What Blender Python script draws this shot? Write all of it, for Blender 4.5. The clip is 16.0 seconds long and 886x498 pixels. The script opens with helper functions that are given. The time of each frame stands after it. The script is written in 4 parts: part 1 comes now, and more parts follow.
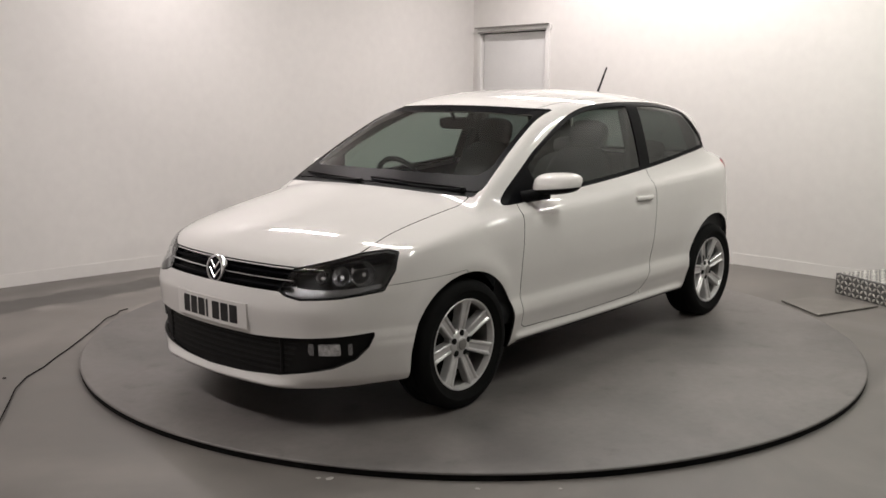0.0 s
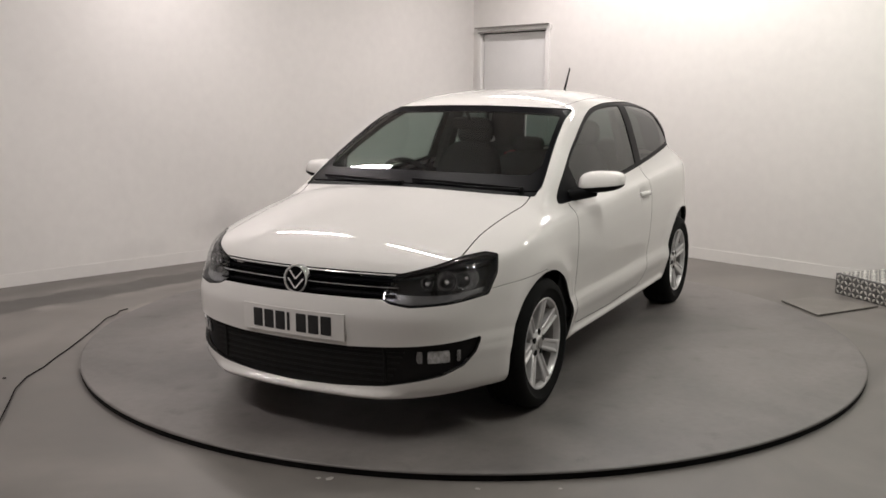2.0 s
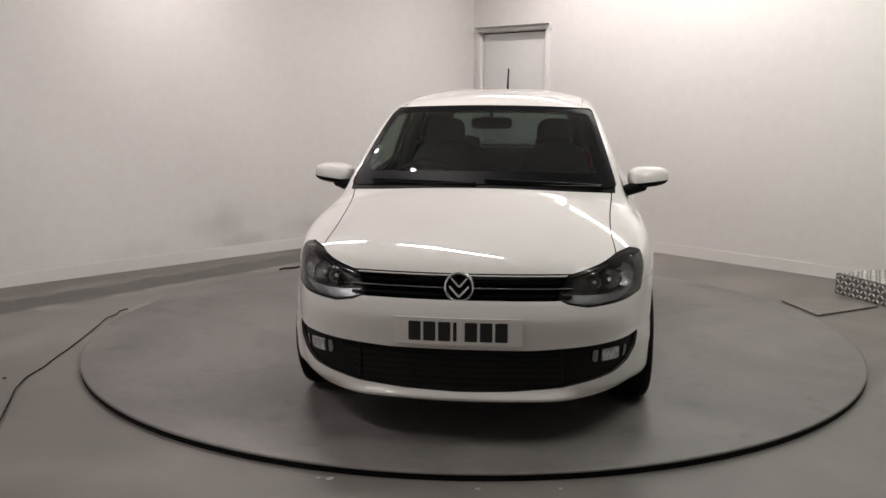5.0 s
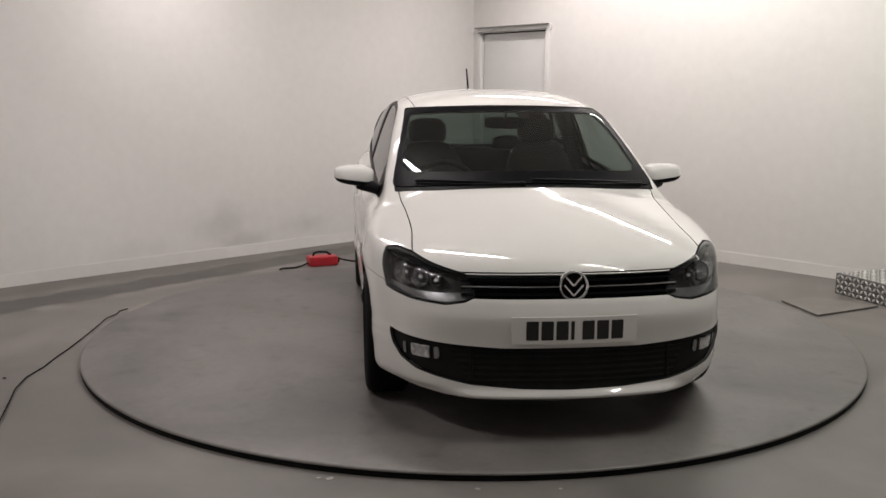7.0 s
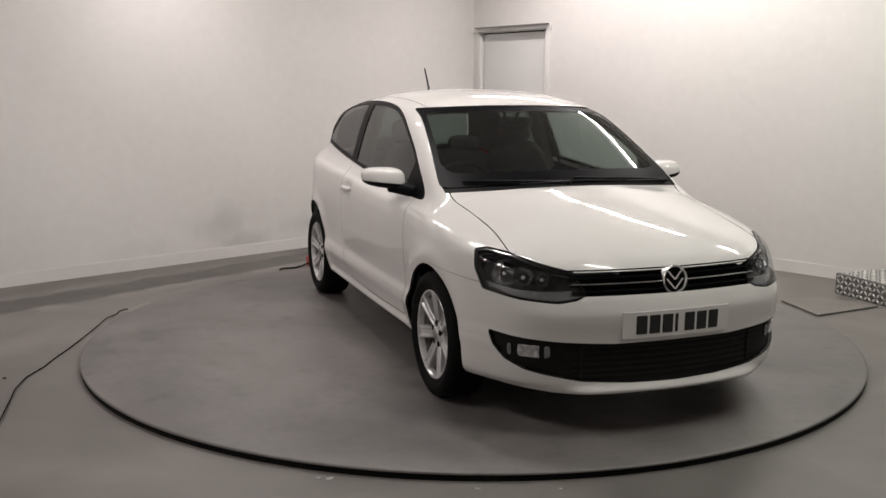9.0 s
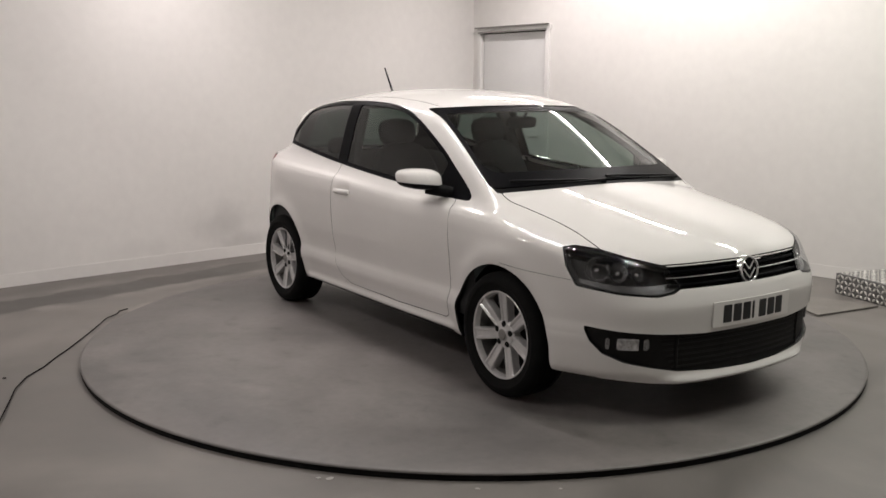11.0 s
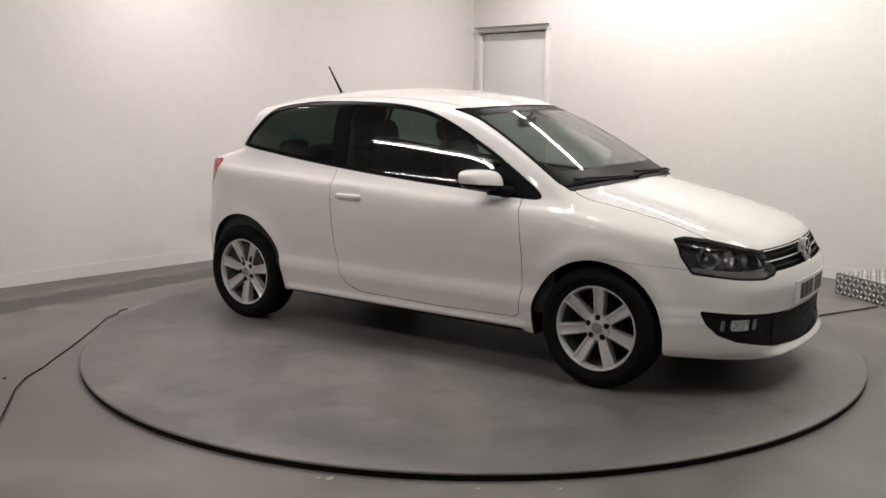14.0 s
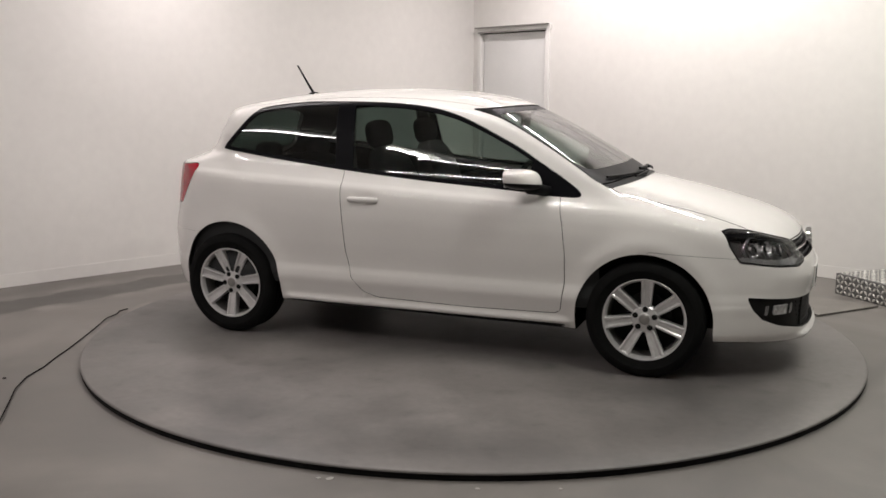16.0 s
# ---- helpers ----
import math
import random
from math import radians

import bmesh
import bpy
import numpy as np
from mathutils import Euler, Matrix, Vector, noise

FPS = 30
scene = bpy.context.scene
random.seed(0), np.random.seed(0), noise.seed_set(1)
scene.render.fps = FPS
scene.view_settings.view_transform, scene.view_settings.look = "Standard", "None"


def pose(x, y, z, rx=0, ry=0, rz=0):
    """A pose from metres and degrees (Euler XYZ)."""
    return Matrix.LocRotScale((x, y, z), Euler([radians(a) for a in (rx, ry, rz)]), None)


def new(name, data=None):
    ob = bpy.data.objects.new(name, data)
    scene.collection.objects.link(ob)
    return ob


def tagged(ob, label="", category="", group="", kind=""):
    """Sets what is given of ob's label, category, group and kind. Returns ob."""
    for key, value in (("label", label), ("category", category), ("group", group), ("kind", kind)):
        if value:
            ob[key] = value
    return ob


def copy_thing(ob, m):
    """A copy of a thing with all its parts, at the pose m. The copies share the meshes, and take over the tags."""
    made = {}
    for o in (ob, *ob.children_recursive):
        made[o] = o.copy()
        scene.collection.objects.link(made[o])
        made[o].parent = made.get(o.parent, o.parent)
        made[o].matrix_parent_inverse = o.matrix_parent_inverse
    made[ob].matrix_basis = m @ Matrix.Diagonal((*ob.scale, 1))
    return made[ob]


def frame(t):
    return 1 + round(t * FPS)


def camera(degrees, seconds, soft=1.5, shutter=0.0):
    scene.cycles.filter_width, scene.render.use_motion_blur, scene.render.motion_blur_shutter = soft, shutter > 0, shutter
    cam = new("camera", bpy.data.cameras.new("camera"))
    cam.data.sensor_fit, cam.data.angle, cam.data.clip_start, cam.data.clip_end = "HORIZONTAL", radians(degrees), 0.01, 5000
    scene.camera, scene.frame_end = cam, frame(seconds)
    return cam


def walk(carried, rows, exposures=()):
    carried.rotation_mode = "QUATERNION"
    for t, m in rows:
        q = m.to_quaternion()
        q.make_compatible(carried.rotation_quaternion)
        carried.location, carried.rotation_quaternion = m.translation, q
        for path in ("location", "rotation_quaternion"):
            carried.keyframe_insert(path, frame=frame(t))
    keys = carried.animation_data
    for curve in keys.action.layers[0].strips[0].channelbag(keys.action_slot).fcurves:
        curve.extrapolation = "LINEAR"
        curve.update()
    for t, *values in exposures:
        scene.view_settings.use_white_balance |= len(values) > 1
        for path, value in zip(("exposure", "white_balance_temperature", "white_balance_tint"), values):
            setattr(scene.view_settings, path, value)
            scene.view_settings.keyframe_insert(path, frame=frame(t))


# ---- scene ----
# camera: fixed on a stand beside the turntable
EYE = pose(0, -5.577, 1.422, 80.452, 0, 1.683) @ pose(0, 0, 0, 0, 0, 0.176)
cam = camera(51.40, 16.0, soft=1.6)
walk(cam, [(0, EYE), (16, EYE)], exposures=[(0, 0.0), (2, -0.06), (3.5, -0.15), (8.5, -0.17), (11.5, -0.02), (16, 0.05)])
# turn of the platform: seconds, degrees
TURN = [(0, -130.02), (1, -123.24), (2, -116.45), (3, -109.68), (4, -102.62), (6.5, -85.25), (7.5, -78.28), (8.5, -71.40), (9, -67.94), (11.5, -50.88), (12.5, -43.88), (13.5, -36.94), (14.5, -30.08), (15.5, -23.19), (16, -19.70)]
CAR_OFF = (-0.060, 0.149)

FLOOR_Z = -0.035
CEIL_Z = 3.10
TABLE_R = 2.261
# the room is square to these axes: u along the door wall, v towards it
RU, RV = Vector((0.7071, -0.7071, 0)), Vector((0.7071, 0.7071, 0))
U_LEFT, V_BACK, U_RIGHT, V_FRONT = -3.31, 3.345, 6.2, -6.2


def uv(u, v, z):
    return RU * u + RV * v + Vector((0, 0, z))


# ---- light: grey dim world outside the closed room, fluorescent tubes inside ----
world = bpy.data.worlds.new("world")
world.use_nodes = True
world.node_tree.nodes["Background"].inputs[0].default_value = (0.5, 0.5, 0.5, 1)
world.node_tree.nodes["Background"].inputs[1].default_value = 0.05
scene.world = world
# x - y and x + y of each tube's middle
# (-2.3, 3.55) is an added, unseen tube that brightens the wall by the door
TUBES = [(0.0, 3.55), (-2.3, 3.55), (3.2, 3.55), (0.05, -0.65), (-3.1, -0.55), (4.0, -0.65), (0.85, -5.2), (-1.95, -5.2)]
TUBE_WATTS = 30


# ---- materials ----
def nodes_of(name):
    m = bpy.data.materials.new(name)
    m.use_nodes = True
    t = m.node_tree
    return m, t, t.nodes["Principled BSDF"]


def rough_mat(name, col, rough=0.5, metal=0.0, var=0.12, scale=6.0, fine=60.0, bump=0.0, coat=0.0, spread=0.06, dist=0.002, tint=None):
    """Base colour varied by a broad and a fine noise, the gloss with it, and a fine relief."""
    m, t, b = nodes_of(name)
    co = t.nodes.new("ShaderNodeTexCoord")
    n1, n2 = t.nodes.new("ShaderNodeTexNoise"), t.nodes.new("ShaderNodeTexNoise")
    n1.inputs["Scale"].default_value, n2.inputs["Scale"].default_value = scale, fine
    n1.inputs["Detail"].default_value = n2.inputs["Detail"].default_value = 4
    mix = t.nodes.new("ShaderNodeMath")
    mix.operation = "MULTIPLY_ADD"
    mix.inputs[1].default_value = 0.35
    ramp = t.nodes.new("ShaderNodeValToRGB")
    lo = [c * (1 - var) for c in col]
    hi = [min(1, c * (1 + var)) for c in (tint or col)]
    ramp.color_ramp.elements[0].position, ramp.color_ramp.elements[1].position = 0.45, 0.9
    ramp.color_ramp.elements[0].color, ramp.color_ramp.elements[1].color = (*lo, 1), (*hi, 1)
    t.links.new(co.outputs["Object"], n1.inputs["Vector"])
    t.links.new(co.outputs["Object"], n2.inputs["Vector"])
    t.links.new(n2.outputs["Fac"], mix.inputs[0])
    t.links.new(n1.outputs["Fac"], mix.inputs[2])
    t.links.new(mix.outputs[0], ramp.inputs[0])
    t.links.new(ramp.outputs[0], b.inputs["Base Color"])
    mr = t.nodes.new("ShaderNodeMapRange")
    mr.inputs["To Min"].default_value, mr.inputs["To Max"].default_value = max(0.02, rough - spread), min(1, rough + spread)
    t.links.new(n1.outputs["Fac"], mr.inputs["Value"])
    t.links.new(mr.outputs[0], b.inputs["Roughness"])
    b.inputs["Metallic"].default_value = metal
    b.inputs["Coat Weight"].default_value = coat
    b.inputs["Coat Roughness"].default_value = 0.03
    if bump:
        bp = t.nodes.new("ShaderNodeBump")
        bp.inputs["Strength"].default_value, bp.inputs["Distance"].default_value = bump, dist
        t.links.new(n2.outputs["Fac"], bp.inputs["Height"])
        t.links.new(bp.outputs[0], b.inputs["Normal"])
    return m


def glass_mat(name, tint, ior=1.5, rough=0.0):
    """Thin pane: tinted see-through with the gloss of glass."""
    m, t, b = nodes_of(name)
    t.nodes.remove(b)
    tr, gl = t.nodes.new("ShaderNodeBsdfTransparent"), t.nodes.new("ShaderNodeBsdfGlossy")
    lw, mx = t.nodes.new("ShaderNodeLayerWeight"), t.nodes.new("ShaderNodeMixShader")
    pw, fr = t.nodes.new("ShaderNodeMath"), t.nodes.new("ShaderNodeMath")
    pw.operation, fr.operation = "POWER", "MULTIPLY_ADD"
    lw.inputs[0].default_value = 0.5
    pw.inputs[1].default_value = 5.0
    r0 = ((ior - 1) / (ior + 1)) ** 2 * 1.25
    fr.inputs[1].default_value, fr.inputs[2].default_value = 1 - r0, r0
    t.links.new(lw.outputs["Facing"], pw.inputs[0])
    t.links.new(pw.outputs[0], fr.inputs[0])
    tr.inputs[0].default_value = (*tint, 1)
    gl.inputs["Roughness"].default_value = rough
    t.links.new(fr.outputs[0], mx.inputs[0])
    t.links.new(tr.outputs[0], mx.inputs[1])
    t.links.new(gl.outputs[0], mx.inputs[2])
    t.links.new(mx.outputs[0], t.nodes["Material Output"].inputs[0])
    return m


def glow_mat(name, col, power):
    m, t, b = nodes_of(name)
    b.inputs["Emission Color"].default_value = (*col, 1)
    b.inputs["Emission Strength"].default_value = power
    return m


WALL = rough_mat("wall_paint", (0.74, 0.725, 0.70), 0.38, var=0.06, scale=0.45, fine=12, bump=0.05, dist=0.004)
CEIL = rough_mat("ceiling_paint", (0.70, 0.69, 0.67), 0.8, var=0.04, scale=1.5)
TRIM = rough_mat("door_frame_paint", (0.72, 0.71, 0.69), 0.4, var=0.05, scale=3)
DOOR = rough_mat("door_paint", (0.69, 0.69, 0.68), 0.4, var=0.04, scale=2)
# colour for the shade inside the gaps between body panels
GAPSHADE = rough_mat("panel_gap_shade", (0.02, 0.019, 0.018), 0.7)
PAINT = rough_mat("white_car_paint", (0.70, 0.68, 0.662), 0.5, var=0.02, scale=3, coat=1.0, spread=0.03)
PAINT.node_tree.nodes["Principled BSDF"].inputs["Specular IOR Level"].default_value = 0.05
BLACK = rough_mat("black_plastic", (0.0065, 0.0065, 0.007), 0.45, var=0.15, scale=20, fine=300, bump=0.1, dist=0.0006)
BLACK.node_tree.nodes["Principled BSDF"].inputs["Specular IOR Level"].default_value = 0.06
GLOSSBLACK = rough_mat("gloss_black", (0.004, 0.004, 0.005), 0.35, var=0.1)
GLOSSBLACK.node_tree.nodes["Principled BSDF"].inputs["Specular IOR Level"].default_value = 0.035
RUBBER = rough_mat("tyre_rubber", (0.0055, 0.0055, 0.0055), 0.75, var=0.3, scale=12, fine=150, bump=0.2, dist=0.001)
RUBBER.node_tree.nodes["Principled BSDF"].inputs["Specular IOR Level"].default_value = 0.10
ALLOY = rough_mat("silver_alloy", (0.60, 0.59, 0.59), 0.30, metal=0.45, var=0.08, scale=15)
CHROME = rough_mat("chrome", (0.82, 0.83, 0.85), 0.08, metal=1.0, var=0.03)
STEEL = rough_mat("dull_steel", (0.30, 0.29, 0.28), 0.45, metal=0.8, var=0.15, scale=20)
CABIN = rough_mat("dark_grey_trim", (0.016, 0.017, 0.018), 0.75, var=0.15, scale=10, fine=200, bump=0.1)
CLOTH = rough_mat("dark_seat_cloth", (0.013, 0.014, 0.016), 0.9, var=0.25, scale=25, fine=400, bump=0.3)
HEADLINE = rough_mat("grey_headlining", (0.10, 0.10, 0.098), 0.9, var=0.06)
UNDER = rough_mat("underbody", (0.007, 0.007, 0.007), 0.8, var=0.3)
UNDER.node_tree.nodes["Principled BSDF"].inputs["Specular IOR Level"].default_value = 0.22
GLASS = glass_mat("windscreen_glass", (0.60, 0.68, 0.645))
DOORGLASS = glass_mat("door_glass", (0.40, 0.46, 0.43))
DARKGLASS = glass_mat("tinted_glass", (0.15, 0.19, 0.175))
LENS = glass_mat("lamp_lens", (0.90, 0.91, 0.92))
REDLENS = rough_mat("red_lamp_lens", (0.36, 0.005, 0.020), 0.25, var=0.15, coat=0.05)
PLATE = rough_mat("white_plate", (0.70, 0.68, 0.662), 0.35, var=0.02)
INK = rough_mat("black_ink", (0.012, 0.012, 0.013), 0.4)
MIRROR = rough_mat("mirror_glass", (0.85, 0.86, 0.87), 0.02, metal=1.0, var=0.01, spread=0.01)
REDPLASTIC = rough_mat("red_plastic", (0.42, 0.02, 0.03), 0.4, var=0.15, scale=12)
CHIP = rough_mat("pale_paint_chip", (0.36, 0.34, 0.32), 0.6)
BOARD = rough_mat("worn_grey_board", (0.165, 0.152, 0.138), 0.5, var=0.2, scale=5, fine=60, bump=0.1)
# studs are coloured paler than the chequer plate for contrast
STUD = rough_mat("pale_stud_metal", (0.62, 0.61, 0.58), 0.3, metal=0.6, var=0.1)
TREAD = rough_mat("chequer_plate_metal", (0.17, 0.17, 0.165), 0.45, metal=0.7, var=0.2, scale=10)
HOUSING = rough_mat("lamp_housing_grey", (0.030, 0.030, 0.032), 0.28, metal=0.5, var=0.3, scale=18, fine=120)
STEELGREY = rough_mat("reflector_grey", (0.27, 0.27, 0.28), 0.22, metal=0.75, var=0.3, scale=40, fine=250, bump=0.3)
BOWL = rough_mat("faceted_reflector", (0.75, 0.75, 0.77), 0.10, metal=1.0, var=0.2, scale=30, fine=110, bump=0.8, dist=0.006)
INTAKE = rough_mat("grained_black_plastic", (0.010, 0.0095, 0.0095), 0.55, var=0.25, scale=14, fine=260, bump=0.2, dist=0.0008)
INTAKE.node_tree.nodes["Principled BSDF"].inputs["Specular IOR Level"].default_value = 0.15
FOG = rough_mat("fog_lamp_glass", (0.55, 0.55, 0.56), 0.15, metal=0.5, var=0.5, scale=45, fine=160, bump=0.5, coat=1.0)
TUBE = glow_mat("tube_glow", (1.0, 0.97, 0.90), 9.0)


def floor_mat(name, base, stain, band=False, low=0.36, high=0.66, mottle=0.86):
    """Painted concrete: broad cloudy wear, darker stains and scuffs, fine grit."""
    m, t, b = nodes_of(name)
    co = t.nodes.new("ShaderNodeTexCoord")
    n = [t.nodes.new("ShaderNodeTexNoise") for _ in range(3)]
    for q, s, d in zip(n, (0.75, 3.2, 70), (7, 7, 3)):
        q.inputs["Scale"].default_value, q.inputs["Detail"].default_value = s, d
        t.links.new(co.outputs["Object"], q.inputs["Vector"])
    n[0].inputs["Distortion"].default_value = 0.8
    r1 = t.nodes.new("ShaderNodeValToRGB")
    r1.color_ramp.elements[0].position, r1.color_ramp.elements[1].position = low, high
    r1.color_ramp.elements[0].color, r1.color_ramp.elements[1].color = (*stain, 1), (*base, 1)
    t.links.new(n[0].outputs["Fac"], r1.inputs[0])
    r2 = t.nodes.new("ShaderNodeMapRange")
    r2.inputs["From Min"].default_value, r2.inputs["From Max"].default_value = 0.3, 0.7
    r2.inputs["To Min"].default_value, r2.inputs["To Max"].default_value = mottle, 1.12
    t.links.new(n[1].outputs["Fac"], r2.inputs["Value"])
    mul = t.nodes.new("ShaderNodeVectorMath")
    mul.operation = "SCALE"
    t.links.new(r1.outputs[0], mul.inputs[0])
    t.links.new(r2.outputs[0], mul.inputs["Scale"])
    last = mul.outputs[0]
    if band:
        # an old damp strip along the left wall: its middle line and half width vary along the wall
        geo = t.nodes.new("ShaderNodeNewGeometry")

        def math_node(op, a, b=0.0, c=0.0):
            q = t.nodes.new("ShaderNodeMath")
            q.operation = op
            for k, w in enumerate((a, b, c)):
                if isinstance(w, (int, float)):
                    q.inputs[k].default_value = w
                else:
                    t.links.new(w, q.inputs[k])
            return q.outputs[0]

        def step_node(v, lo, hi, a, b):
            q = t.nodes.new("ShaderNodeMapRange")
            q.interpolation_type = "SMOOTHSTEP"
            for k, w in zip(("From Min", "From Max", "To Min", "To Max"), (lo, hi, a, b)):
                q.inputs[k].default_value = w
            t.links.new(v, q.inputs["Value"])
            return q.outputs[0]

        def along(axis):
            q = t.nodes.new("ShaderNodeVectorMath")
            q.operation = "DOT_PRODUCT"
            q.inputs[1].default_value = axis
            t.links.new(geo.outputs["Position"], q.inputs[0])
            return q.outputs["Value"]
        pu, pv = along(RU), along(RV)
        line = t.nodes.new("ShaderNodeValToRGB")
        t.links.new(math_node("MULTIPLY_ADD", pv, 0.2, 0.6), line.inputs[0])
        stops = [(-3.0, -2.50, 0.14), (-2.0, -2.48, 0.22), (-1.7, -2.42, 0.30), (-1.45, -2.52, 0.38), (-1.1, -2.42, 0.21), (-0.96, -2.50, 0.09),
                 (-0.65, -2.53, 0.12), (-0.2, -2.745, 0.19), (0.1, -2.95, 0.27), (0.5, -2.96, 0.17), (2.0, -3.0, 0.15)]
        cr = line.color_ramp
        for k, (v, mid, half) in enumerate(stops):
            e = cr.elements[0] if k == 0 else cr.elements[1] if k == len(stops) - 1 else cr.elements.new(0.2 * v + 0.6)
            e.position, e.color = 0.2 * v + 0.6, (mid + 3.3, half, 0, 1)
        sep = t.nodes.new("ShaderNodeSeparateColor")
        t.links.new(line.outputs[0], sep.inputs[0])
        ragged = math_node("MULTIPLY_ADD", n[1].outputs["Fac"], 0.26, -0.13)
        off = math_node("ABSOLUTE", math_node("SUBTRACT", math_node("ADD", pu, ragged), math_node("ADD", sep.outputs[0], -3.3)))
        gap = math_node("SUBTRACT", off, sep.outputs[1])
        # the second factor darkens the floor close to the wall
        darken = math_node("MULTIPLY", step_node(gap, 0.0, 0.05, 0.52, 1.0), step_node(math_node("ADD", pu, ragged), -3.10, -2.88, 0.84, 1.0))
        # a pale dried rim round the damp, and worn paint round the platform's edge
        rim = math_node("MULTIPLY", step_node(gap, 0.04, 0.08, 0, 1), step_node(gap, 0.09, 0.25, 1, 0))
        rim = math_node("MULTIPLY", rim, step_node(n[1].outputs["Fac"], 0.44, 0.58, 0, 1))
        far = t.nodes.new("ShaderNodeVectorMath")
        far.operation = "LENGTH"
        t.links.new(geo.outputs["Position"], far.inputs[0])
        worn = math_node("MULTIPLY", step_node(far.outputs["Value"], 2.30, 2.52, 1, 0), step_node(n[1].outputs["Fac"], 0.46, 0.56, 0, 1))
        worn = math_node("MULTIPLY", worn, step_node(pu, -1.6, -1.2, 1, 0))
        pale = math_node("MULTIPLY_ADD", math_node("MAXIMUM", rim, worn), 0.30, 1.0)
        two = t.nodes.new("ShaderNodeVectorMath")
        two.operation = "SCALE"
        t.links.new(last, two.inputs[0])
        t.links.new(math_node("MULTIPLY", darken, pale), two.inputs["Scale"])
        last = two.outputs[0]
    else:
        # rubber marks and grime ground into the paint
        spot, fine = t.nodes.new("ShaderNodeTexNoise"), t.nodes.new("ShaderNodeTexNoise")
        spot.inputs["Scale"].default_value, spot.inputs["Detail"].default_value = 5.5, 9
        spot.inputs["Roughness"].default_value = 0.68
        fine.inputs["Scale"].default_value, fine.inputs["Detail"].default_value = 22, 6
        q = t.nodes.new("ShaderNodeMapRange")
        q.inputs["From Min"].default_value, q.inputs["From Max"].default_value = 0.56, 0.72
        q.inputs["To Min"].default_value, q.inputs["To Max"].default_value = 1.0, 0.62
        w = t.nodes.new("ShaderNodeMapRange")
        w.inputs["From Min"].default_value, w.inputs["From Max"].default_value = 0.3, 0.7
        w.inputs["To Min"].default_value, w.inputs["To Max"].default_value = 0.93, 1.07
        for node, mr in ((spot, q), (fine, w)):
            t.links.new(co.outputs["Object"], node.inputs["Vector"])
            t.links.new(node.outputs["Fac"], mr.inputs["Value"])
        for mr in (q, w):
            k = t.nodes.new("ShaderNodeVectorMath")
            k.operation = "SCALE"
            t.links.new(last, k.inputs[0])
            t.links.new(mr.outputs[0], k.inputs["Scale"])
            last = k.outputs[0]
    t.links.new(last, b.inputs["Base Color"])
    r3 = t.nodes.new("ShaderNodeMapRange")
    r3.inputs["To Min"].default_value, r3.inputs["To Max"].default_value = 0.30, 0.62
    t.links.new(n[1].outputs["Fac"], r3.inputs["Value"])
    t.links.new(r3.outputs[0], b.inputs["Roughness"])
    bp = t.nodes.new("ShaderNodeBump")
    bp.inputs["Strength"].default_value, bp.inputs["Distance"].default_value = 0.12, 0.002
    t.links.new(n[2].outputs["Fac"], bp.inputs["Height"])
    t.links.new(bp.outputs[0], b.inputs["Normal"])
    return m


CONCRETE = floor_mat("grey_concrete", (0.180, 0.165, 0.152), (0.128, 0.118, 0.109), True, 0.36, 0.62, 0.78)
DISC = floor_mat("grey_platform_paint", (0.172, 0.158, 0.151), (0.106, 0.099, 0.095), False, 0.34, 0.56, 0.82)


def scuffed_wall():
    """The wall paint again with smeared grey rubs at a few places low on the left wall."""
    m = WALL.copy()
    m.name = "scuffed_wall_paint"
    t = m.node_tree
    b = t.nodes["Principled BSDF"]
    last = b.inputs["Base Color"].links[0].from_socket
    geo, nz = t.nodes.new("ShaderNodeNewGeometry"), t.nodes.new("ShaderNodeTexNoise")
    nz.inputs["Scale"].default_value, nz.inputs["Detail"].default_value = 3.5, 6
    t.links.new(geo.outputs["Position"], nz.inputs["Vector"])
    for x, y, z, size, flat, depth in ((-2.22, 2.46, 0.29, 0.42, 1.8, 0.16), (-2.05, 2.63, 0.10, 0.42, 3.0, 0.18), (-2.75, 1.93, 0.13, 0.60, 3.5, 0.07), (-1.55, 3.13, 0.20, 0.40, 2.5, 0.15)):
        sub, scl, ln = (t.nodes.new("ShaderNodeVectorMath") for _ in range(3))
        sub.operation, scl.operation, ln.operation = "SUBTRACT", "MULTIPLY", "LENGTH"
        sub.inputs[1].default_value, scl.inputs[1].default_value = (x, y, z), (1 / size, 1 / size, flat / size)
        t.links.new(geo.outputs["Position"], sub.inputs[0])
        t.links.new(sub.outputs[0], scl.inputs[0])
        t.links.new(scl.outputs[0], ln.inputs[0])
        add, mr, k = t.nodes.new("ShaderNodeMath"), t.nodes.new("ShaderNodeMapRange"), t.nodes.new("ShaderNodeVectorMath")
        add.operation, k.operation = "MULTIPLY_ADD", "SCALE"
        add.inputs[1].default_value = 1.6
        t.links.new(nz.outputs["Fac"], add.inputs[0])
        t.links.new(ln.outputs["Value"], add.inputs[2])
        mr.interpolation_type = "SMOOTHSTEP"
        for name, w in zip(("From Min", "From Max", "To Min", "To Max"), (0.75, 1.75, 1 - depth, 1.0)):
            mr.inputs[name].default_value = w
        t.links.new(add.outputs[0], mr.inputs["Value"])
        t.links.new(last, k.inputs[0])
        t.links.new(mr.outputs[0], k.inputs["Scale"])
        last = k.outputs[0]
    t.links.new(last, b.inputs["Base Color"])
    return m


SCUFFED = scuffed_wall()


